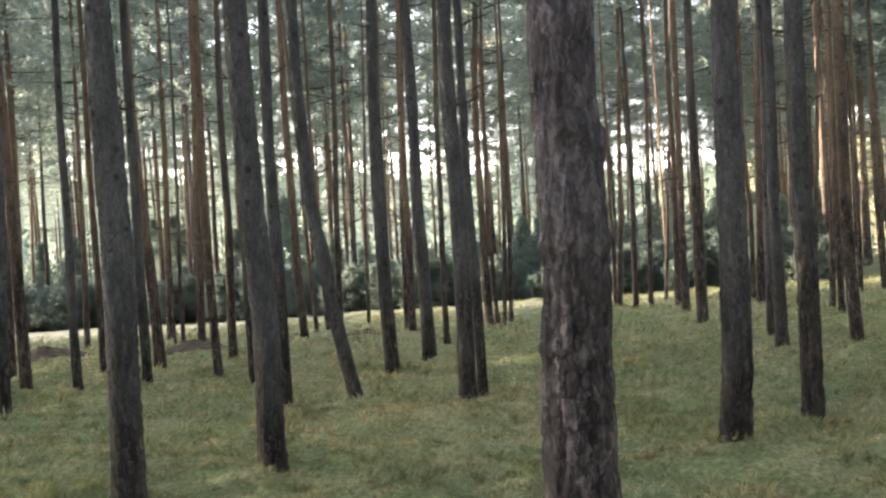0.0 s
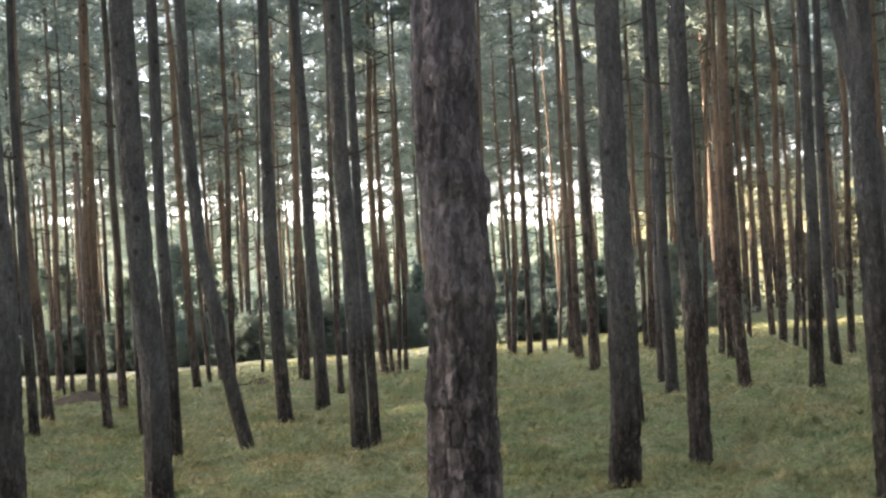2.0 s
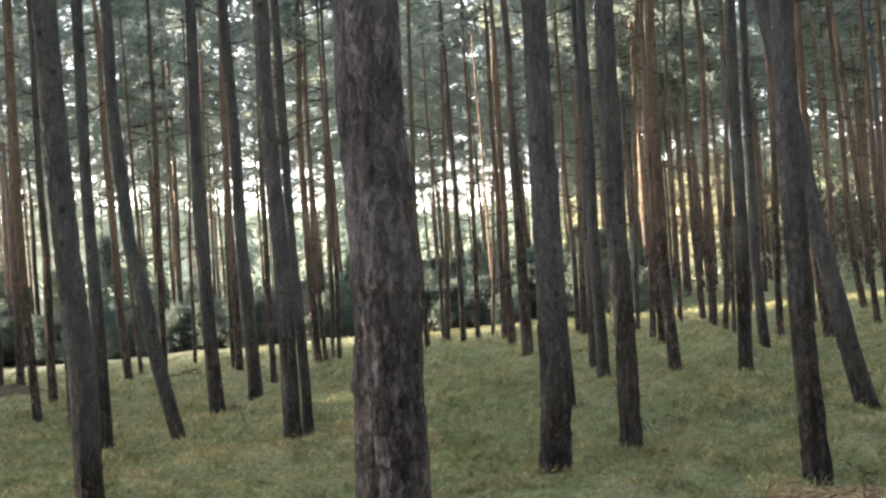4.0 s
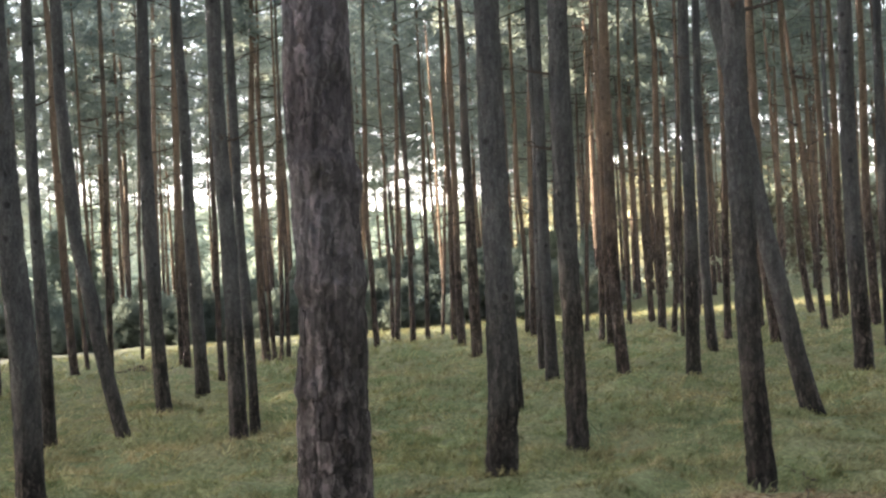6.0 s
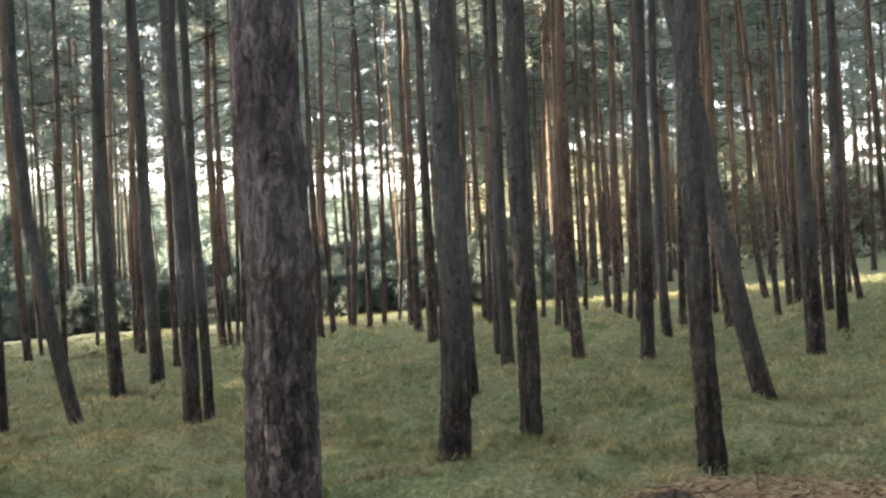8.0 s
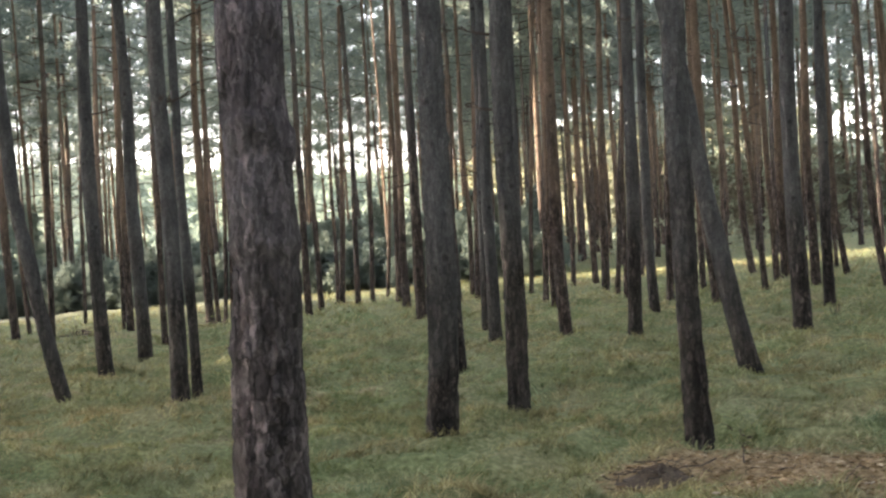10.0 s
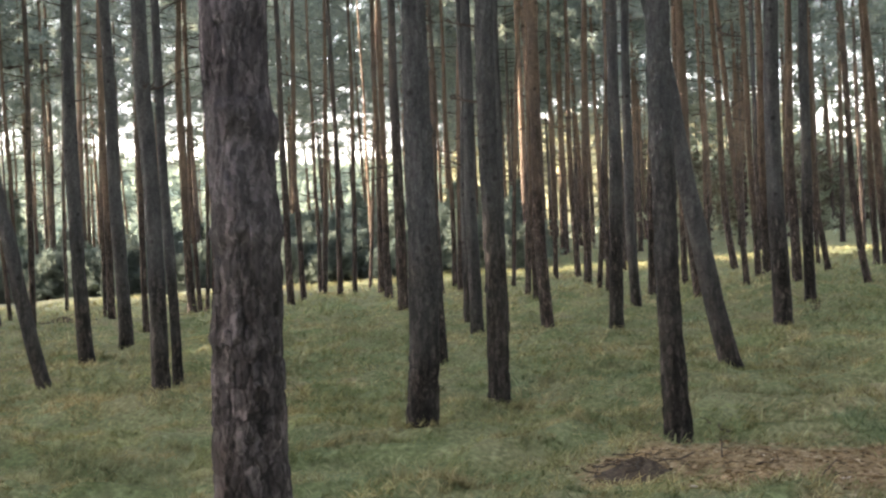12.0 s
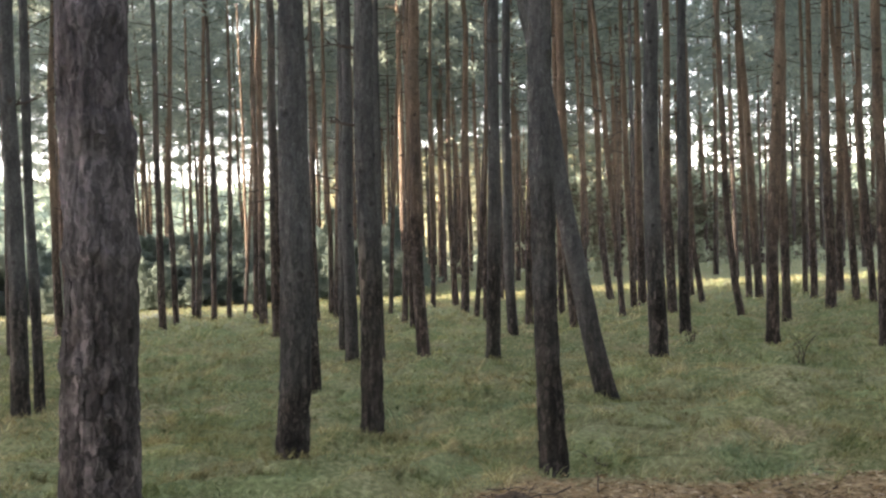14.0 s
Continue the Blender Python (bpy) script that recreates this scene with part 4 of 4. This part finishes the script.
def surrounding_wood():
    """More pines round the viewer, joined in one mesh; most stand unseen and are added for shade."""
    g0 = np.random.default_rng(3)
    tris, kinds = [], []
    th = np.linspace(0, 2 * math.pi, 8)
    ring = np.stack([np.cos(th), np.sin(th), 0 * th], -1)
    # unseen stands to the sides and behind are added to block sun and skylight
    for count, region, seed in ((190, sector(9, 62, -82, -29), 14), (110, sector(9, 58, -126, -82), 26), (46, strip(46, 92, -34, -5.5), 24), (28, strip(34, 64, 4.4, 7.8), 28), (40, strip(62, 115, 0.8, 7.4), 30), (240, sector(9, 55, 27, 120), 13), (240, sector(5, 42, 120, 235), 15), (36, sector(58, 125, -31, -15, 5), 16), (27, sector(58, 110, 2, 28, 6), 17), (8, sector(72, 96, -35, -28.5, -8), 18)):
        for x, y, g in spots(count, region, 2.3, seed):
            foot = np.array([x, y, float(lie(x, y)) - 0.2])
            lo, hi, sp = SHAPES[g.randrange(5)]
            r, up = g.uniform(0.09, 0.14), np.array([0, 0, hi])
            for a in range(7):
                p, q, top = foot + ring[a] * r, foot + ring[a + 1] * r, foot + up + ring[a] * r * 0.2
                tris += [[p, q, top], [q, foot + up + ring[a + 1] * r * 0.2, top]]
                kinds += [1, 1]
            n = {13: 60, 14: 36, 15: 60, 16: 170, 17: 110, 28: 70, 30: 80}.get(seed, 34)
            z = g0.uniform(lo, hi, n)
            rad = sp * 1.15 * np.sqrt(g0.uniform(0, 1, n)) * (1 - 0.6 * ((z - lo) / (hi - lo)) ** 2)
            a = g0.uniform(0, 6.28, n)
            t = tufts(foot + np.stack([rad * np.cos(a), rad * np.sin(a), z], -1), 0.4 if seed in (16, 17) else 0.8, 12 if seed in (16, 17) else 6, g0, 0.75, 0.1 if seed in (16, 17) else 0.17)
            tris += list(t)
            kinds += [0] * len(t)
    me = tri_mesh("surrounding_pines", np.array(tris), NEEDLES)
    me.materials.append(BARK)
    me.polygons.foreach_set("material_index", np.array(kinds, dtype=np.int32))
    tagged(new("surrounding_pines", me), "tall pines round the view, the unseen ones added to shade it", "woodland", kind="stuff")


surrounding_wood()

# ---- longer grass left standing round the feet of the near stems ----


def foot_grass():
    g = np.random.default_rng(55)
    near = np.array([s for s in TREE_SPOTS if s[1] > 4 and math.hypot(*s) < 32 and abs(s[0]) < 0.55 * s[1]])
    each, blades = 20, 6
    c = np.repeat(near, each * blades, 0)
    k = len(c)
    tuft = np.repeat(g.uniform(0, 2 * math.pi, k // blades), blades)
    r = np.repeat(0.09 + np.abs(g.normal(0, 0.07, k // blades)), blades)
    x = c[:, 0] + r * np.cos(tuft) + g.normal(0, 0.02, k)
    y = c[:, 1] + r * np.sin(tuft) + g.normal(0, 0.02, k)
    base = np.stack([x, y, ground_z(x, y) - 0.02], -1)
    ln, a, tilt = g.uniform(0.05, 0.14, k), g.uniform(0, 6.28, k), g.uniform(0.2, 1.2, k)
    out = np.stack([np.cos(a) * np.sin(tilt), np.sin(a) * np.sin(tilt), np.cos(tilt)], -1) * ln[:, None]
    wide = 0.0028 + 0.00022 * np.hypot(x, y)
    b = g.uniform(0, 6.28, k)
    side = np.stack([np.cos(b), np.sin(b), 0 * b], -1) * wide[:, None]
    tagged(new("grass", tri_mesh("grass", np.stack([base - side, base + side, base + out], 1), GRASS)),
           "longer grass standing round the feet of the pines", "grass", kind="stuff")


foot_grass()

# ---- shrubs behind the glade ----


def bush_mesh(seed, h):
    """A ragged shrub: leafy clumps of different height on a spread of stems, with gaps between and shoots on top."""
    g = np.random.default_rng(seed)
    cs = []
    for k in range(11):
        a, out = k * 2.4 + g.uniform(-0.4, 0.4), 0.52 * h * math.sqrt((k + 0.4) / 11)
        top = h * g.uniform(0.5, 1.08) * (1 - 0.45 * out / h)
        n = int(g.uniform(75, 125))
        f = g.uniform(0.06, 1, n) ** 0.8
        wide = 0.24 * h * (1 - 0.75 * f ** 2) * g.uniform(0.3, 1, n)
        t = g.uniform(0, 6.28, n)
        cs.append(np.stack([math.cos(a) * out * (0.75 + 0.35 * f) + wide * np.cos(t), math.sin(a) * out * (0.75 + 0.35 * f) + wide * np.sin(t), f * top], -1))
    return tri_mesh("foliage", tufts(np.concatenate(cs), 0.14, 8, g, 1.0), BUSH)


def young_pine_mesh(seed, h):
    """A bushy young conifer, narrow at the top, in loose whorls."""
    g = np.random.default_rng(seed)
    n = int(190 * h)
    f = g.uniform(0, 1, n) ** 1.25
    whorl = 0.8 + 0.2 * np.sin(f * 40 + seed)
    rad = (0.36 * (1 - f) ** 0.8 + 0.02) * h * whorl * np.sqrt(g.uniform(0.1, 1, n))
    a = g.uniform(0, 6.28, n)
    rad = rad * (1 + 0.3 * np.sin(2 * a + seed) + 0.15 * np.sin(5 * a))
    c = np.stack([rad * np.cos(a), rad * np.sin(a), (0.05 + 0.95 * f) * h - 0.15 * rad], -1)
    return tri_mesh("foliage", tufts(c, 0.2, 7, g, 1.0), YOUNG)


def build_bushes():
    kinds = [bush_mesh(k, h) for k, h in enumerate((0.8, 1.2, 1.8, 2.5))]
    young = [young_pine_mesh(20 + k, h) for k, h in enumerate((1.8, 2.4, 3.0, 3.6, 4.4))]
    g = random.Random(5)
    wood = mesh_of("stem", *limb([(0, 0, -0.2), (0.05, 0, 0.5), (0, 0.05, 1.0)], [0.05, 0.035, 0.012], 6), TWIG)
    for k in range(130):
        a = radians(-28 + 32.5 * k / 130 + g.uniform(-0.5, 0.5))
        r = (GLADE[2] * GLADE[1] + 4.2 + g.uniform(0, 1.6) + 2.2 * (k % 2)) / (GLADE[0] * math.sin(a) + GLADE[1] * math.cos(a))
        x, y = r * math.sin(a), r * math.cos(a)
        ob = new("bush")
        ob.location = (x, y, float(lie(x, y)))
        ob.rotation_euler = (0, 0, g.uniform(0, 6.28))
        part("foliage", kinds[g.choice((0, 1, 2, 2, 3)) if k > 78 + g.randrange(14) else g.choice((1, 1, 2, 2))], ob)
        ob.scale = [g.uniform(0.75, 1.3)] * 3
        part("stem", wood, ob)
        tagged(ob, "dense dark green shrub at the edge of the glade", "bush", "shrubs behind the glade")
    for k in range(84):
        a = radians(-28.5 + 34.5 * ((k * 0.618) % 1)) if k < 36 else radians(-6.5 + 11.5 * ((k * 0.618) % 1))
        r = (GLADE[2] * GLADE[1] + 7.5 + g.uniform(0, 13)) / (GLADE[0] * math.sin(a) + GLADE[1] * math.cos(a))
        x, y = r * math.sin(a), r * math.cos(a)
        ob = new("young_pine")
        ob.location = (x, y, float(lie(x, y)))
        ob.rotation_euler = (0, 0, g.uniform(0, 6.28))
        part("foliage", young[g.choice((0, 1, 1, 2, 2, 3, 4)) if k < 36 else g.choice((0, 0, 1, 1, 2))], ob)
        part("stem", wood, ob)
        tagged(ob, "bushy young pine growing behind the glade", "young tree", "young pines behind the glade")


build_bushes()


def far_wood(count, az0, az1, lift, mat, seed, label):
    """Distant wooded slope across the valley, its skyline rising to the west; lift: how much higher it stands, as a slope."""
    g = np.random.default_rng(seed)
    a = np.radians(g.uniform(az0, az1, count))
    f = g.uniform(0, 1, count)
    r = 195 + 110 * f + g.uniform(-12, 12, count)
    ridge = 0.0315 + lift + 0.014 * np.clip((-0.05 - a) / 0.3, 0, 1) + 0.0018 * np.sin(a * 40) + 0.0014 * np.sin(a * 97 + 1)
    z = -10 + (10 + ridge * 300) * np.clip(f + g.normal(0, 0.1, count), 0, 1.02) + g.uniform(-1.5, 0.5, count)
    c = np.stack([r * np.sin(a), r * np.cos(a), z], -1)
    tagged(new("far_wood", tri_mesh("far_wood", tufts(c, 2.5, 9, g, 0.9, 0.2), mat)), label, "woodland", kind="stuff")


# low golden sunlight painted into the far slope's leaf colour
GOLDEN = leaf_material("gold_lit_leaves", (0.16, 0.154, 0.093), (0.22, 0.21, 0.128), (0.29, 0.274, 0.168), 0.4)
# brown-grey with shade put into it, in place of dense far trunks
DULL = leaf_material("dim_trunk_tufts", (0.085, 0.078, 0.058), (0.125, 0.118, 0.085), (0.17, 0.165, 0.115), 0.3)


def wood_edge(count, az0, az1, high, mat, seed, label):
    """Leafy tufts standing in for the depth of the wood behind its farthest stems."""
    g = np.random.default_rng(seed)
    a = np.radians(g.uniform(az0, az1, count))
    r = g.uniform(80, 122, count)
    x, y = r * np.sin(a), r * np.cos(a)
    z = lie(x, y) + high * g.uniform(0, 1, count) ** 0.8 * (0.75 + 0.25 * smooth_noise(x, y, 5.0, seed))
    tagged(new("wood_edge", tri_mesh("wood_edge", tufts(np.stack([x, y, z], -1), 0.6, 9, g, 0.9), mat)), label, "woodland", kind="stuff")


far_wood(17000, -36, 36, 0.0, HAZED_GREEN, 77, "pale green wood on a distant slope, haze painted into its leaves")
far_wood(5000, 2, 15, 0.024, GOLDEN, 82, "yellow-green wood on a distant slope, golden sunlight painted into its leaves")
wood_edge(3900, 8, 36, 6.0, DULL, 80, "dull brown tufts standing in for dense dim trunks deep in the wood")
wood_edge(2600, 11, 36, 12.0, HAZED_GREEN, 81, "mixed green undergrowth deep in the wood")


def undergrowth():
    """Low green growth under the pines beyond the glade."""
    g = np.random.default_rng(79)
    n = 1700
    a, r = np.radians(g.uniform(-1, 34, n)), g.uniform(56, 100, n)
    x, y = r * np.sin(a), r * np.cos(a)
    keep = (past_glade(x, y) > 9) & (smooth_noise(x, y, 4.0, 71) + 0.5 * smooth_noise(x, y, 1.5, 72) > -0.15)
    x, y = x[keep], y[keep]
    z = lie(x, y) + g.uniform(0, 1, len(x)) ** 1.5 * (0.9 + 0.7 * smooth_noise(x, y, 3.0, 73))
    tagged(new("undergrowth", tri_mesh("undergrowth", tufts(np.stack([x, y, z], -1), 0.3, 8, g, 1.0), HAZED_GREEN)),
           "low pale green undergrowth beneath the far pines", "undergrowth", kind="stuff")


undergrowth()

# ---- loose things on the forest floor ----
HEAP, hn, hl, hb = material("needle_heap", 0.95)
hl.new(ramp(hn, hl, noise_tex(hn, hl, None, 30, 6), [(0.3, (0.03, 0.022, 0.016)), (0.55, (0.075, 0.056, 0.038)), (0.75, (0.15, 0.12, 0.08))]), hb.inputs["Base Color"])


def on_ground(x, y, lift=0.0):
    return float(ground_z(x, y)) + lift


def stick_mesh(seed, length, thick):
    g = random.Random(seed)
    pts = [Vector((length * (k / 5 - 0.5), g.uniform(-0.05, 0.05) * length, g.uniform(-0.03, 0.03) * length)) for k in range(6)]
    return mesh_of("stick", *limb(pts, [thick * (1 - 0.13 * k) for k in range(6)], 6), TWIG)


STICKS = [stick_mesh(k, ln, th) for k, (ln, th) in enumerate(((0.5, 0.008), (0.8, 0.012), (1.2, 0.016), (0.35, 0.006), (0.22, 0.007)))]


def brush_pile(x, y, width, high, count, seed, label, scale=1.0):
    g = random.Random(seed)
    ob = new("brush_pile")
    ob.location = (x, y, on_ground(x, y))
    if width > 1.2 or scale < 0.45:
        rr, aa = np.meshgrid(np.linspace(0, 1, 9), np.linspace(0, 2 * math.pi, 24, endpoint=False), indexing="ij")
        rad = rr * width * 0.5 * (1 + 0.2 * np.sin(3 * aa + seed) + 0.1 * np.sin(7 * aa))
        up = high * (1 - rr ** 1.6) * (0.8 + 0.25 * np.sin(5 * aa + 9 * rr + seed)) - 0.06 * rr
        ring = np.arange(8)[:, None] * 24
        q = np.arange(24)[None, :]
        q2 = (q + 1) % 24
        part("mound", mesh_of("mound", np.stack([rad * np.cos(aa), rad * np.sin(aa), up], -1).reshape(-1, 3),
             np.stack([ring + q, ring + 24 + q, ring + 24 + q2, ring + q2], -1).reshape(-1, 4), HEAP, True), ob, "heap of brown needles and earth")
    for k in range(count):
        s = part("stick", STICKS[g.randrange(3)], ob)
        r, a = g.uniform(0, 0.5) * width, g.uniform(0, 6.28)
        s.location = (r * math.cos(a), r * math.sin(a), 0.01 + high * max(0.0, 1 - r / width * 1.7) * g.uniform(0.3, 1.1))
        s.rotation_euler = (g.uniform(-0.3, 0.3), g.uniform(-0.35, 0.35), g.uniform(0, 6.28))
        s.scale = (scale, scale, scale)
    tagged(ob, label, "brush pile", "heaps of brushwood")


brush_pile(-15.3, 32.1, 1.9, 0.22, 16, 1, "low brown heap of needles and brushwood in the grass", 0.55)
brush_pile(-11.3, 31.2, 1.5, 0.17, 12, 2, "low brown heap of needles and brushwood in the grass", 0.55)
brush_pile(-7.8, 33.2, 1.6, 0.2, 16, 3, "low brown heap of needles and brushwood in the grass", 0.55)
brush_pile(1.43, 8.97, 0.62, 0.085, 22, 4, "tangle of dark dead twigs at the foot of a pine", 0.4)
brush_pile(-4.65, 32.4, 0.9, 0.45, 22, 5, "loose heap of dead twigs standing up", 0.5)


def short_log(x, y, turn):
    ob = new("log")
    ob.location = (x, y, on_ground(x, y, 0.03))
    ob.rotation_euler = (0, 0.06, turn)
    n, segs = 9, 12
    pts = [Vector((0.125 * (k / (n - 1) * 2 - 1), 0.008 * math.sin(k), 0.004 * math.cos(2 * k))) for k in range(n)]
    v, f = limb(pts, [0.045 + 0.004 * math.sin(3 * k) for k in range(n)], segs)
    f += [tuple(range(segs))[::-1], tuple(range((n - 1) * segs, n * segs))]
    part("trunk", mesh_of("trunk", v, f, BARK), ob)
    tagged(ob, "short dark piece of fallen log in the grass", "log")


short_log(-6.32, 13.35, 0.1)


def fallen_twig(x, y, turn, kind, lean=0.0, s=1.0):
    ob = new("fallen_twig", DEAD[kind])
    ob.location = (x, y, on_ground(x, y, 0.025))
    ob.rotation_euler = (0.4 * lean, -lean, turn)
    ob.scale = (s, s, s)
    tagged(ob, "thin dry grey-brown twig lying on needle litter", "twig", "fallen twigs")


for k in range(26):
    fallen_twig(1.5 + 3.0 * random.random(), 7.9 + 1.5 * random.random(), random.uniform(0, 6.28), random.randrange(6), random.uniform(0, 0.1), random.uniform(0.15, 0.35))
fallen_twig(1.95, 8.95, 1.2, 1, 0.75, 0.35)
fallen_twig(2.26, 10.05, 1.9, 1, 0.2, 0.6)
fallen_twig(2.13, 8.75, 0.3, 1, 0.08, 0.4)
fallen_twig(-3.2, 23.3, 0.4, 3, 0.08, 1.0)

CHIP = material("pale_chip", 0.85)[0]
CHIP.node_tree.nodes["Principled BSDF"].inputs["Base Color"].default_value = (0.36, 0.30, 0.23, 1)


def bark_chip_mesh():
    v = [(-0.04, -0.018, 0), (0.045, -0.012, 0.004), (0.038, 0.02, 0), (-0.03, 0.022, 0.006)]
    v += [(x * 0.8, y * 0.8, z + 0.012) for x, y, z in v]
    return mesh_of("bark_chip", v, [(3, 2, 1, 0), (4, 5, 6, 7), (0, 1, 5, 4), (1, 2, 6, 5), (2, 3, 7, 6), (3, 0, 4, 7)], CHIP)


CHIP_MESH = bark_chip_mesh()
for k in range(30):
    ob = new("bark_chip", CHIP_MESH)
    x, y = (2.15 + 0.05 * k, 8.3 - 0.03 * k) if k < 3 else (1.5 + 2.9 * random.random(), 7.8 + 1.5 * random.random())
    ob.location = (x, y, on_ground(x, y, 0.012))
    ob.rotation_euler = (random.uniform(-0.3, 0.3), random.uniform(-0.3, 0.3), random.uniform(0, 6.28))
    ob.scale = [random.uniform(0.25, 0.6)] * 3
    tagged(ob, "small pale flake of bark on needle litter", "bark chip", "bark flakes on the litter")


def needle_litter():
    """Loose needles, cone scales and bark crumbs over the bare brown patch."""
    g = np.random.default_rng(91)
    x, y = g.uniform(0.9, 5.2, 26000), g.uniform(6.6, 9.9, 26000)
    keep = g.uniform(0, 1, len(x)) < litter_at(x, y) * 0.6
    x, y = x[keep], y[keep]
    k = len(x)
    a, ln, w = g.uniform(0, 6.28, k), g.uniform(0.012, 0.05, k), g.uniform(0.003, 0.011, k)
    c = np.stack([x, y, ground_z(x, y) + g.uniform(0.0, 0.015, k)], -1)
    d = np.stack([np.cos(a) * ln, np.sin(a) * ln, g.normal(0, 0.006, k)], -1)
    e = np.stack([-np.sin(a) * w, np.cos(a) * w, g.uniform(0.0, 0.012, k)], -1)
    m, n, links, b = material("loose_litter", 0.9)
    geo = n.new("ShaderNodeNewGeometry")
    links.new(ramp(n, links, geo.outputs["Random Per Island"], [(0.0, (0.05, 0.034, 0.02)), (0.3, (0.19, 0.132, 0.068)), (0.85, (0.33, 0.24, 0.135)), (1.0, (0.48, 0.4, 0.28))]), b.inputs["Base Color"])
    tagged(new("needle_litter", tri_mesh("needle_litter", np.stack([c - d, c + e, c + d], 1), m)),
           "brown pine needles and bark crumbs strewn on bare ground", "litter", kind="stuff")


needle_litter()


def dry_sapling(x, y, seed, h):
    """A few thin dry stems standing out of the grass."""
    g = random.Random(seed)
    ob = new("dry_sapling")
    ob.location = (x, y, on_ground(x, y))
    for k in range(7):
        v, f = limb([(0.02 * k - 0.06, 0, -0.05), (g.uniform(-0.1, 0.1), g.uniform(-0.1, 0.1), h * 0.5), (g.uniform(-0.25, 0.25), g.uniform(-0.2, 0.2), h * g.uniform(0.7, 1.1))],
                    [0.007, 0.005, 0.002], 5)
        part("stem", mesh_of("stem", v, f, TWIG), ob)
    g2 = np.random.default_rng(seed)
    c = np.stack([g2.normal(0, 0.1, 9), g2.normal(0, 0.1, 9), g2.uniform(0.15, h * 0.9, 9)], -1)
    part("foliage", tri_mesh("foliage", tufts(c, 0.05, 6, g2), GRASS), ob)
    tagged(ob, "small dry sapling with sparse dull leaves", "sapling", "saplings in the grass")


dry_sapling(5.9, 16.2, 1, 0.45)
dry_sapling(5.55, 19.5, 2, 0.3)
dry_sapling(-4.3, 31.5, 3, 0.6)
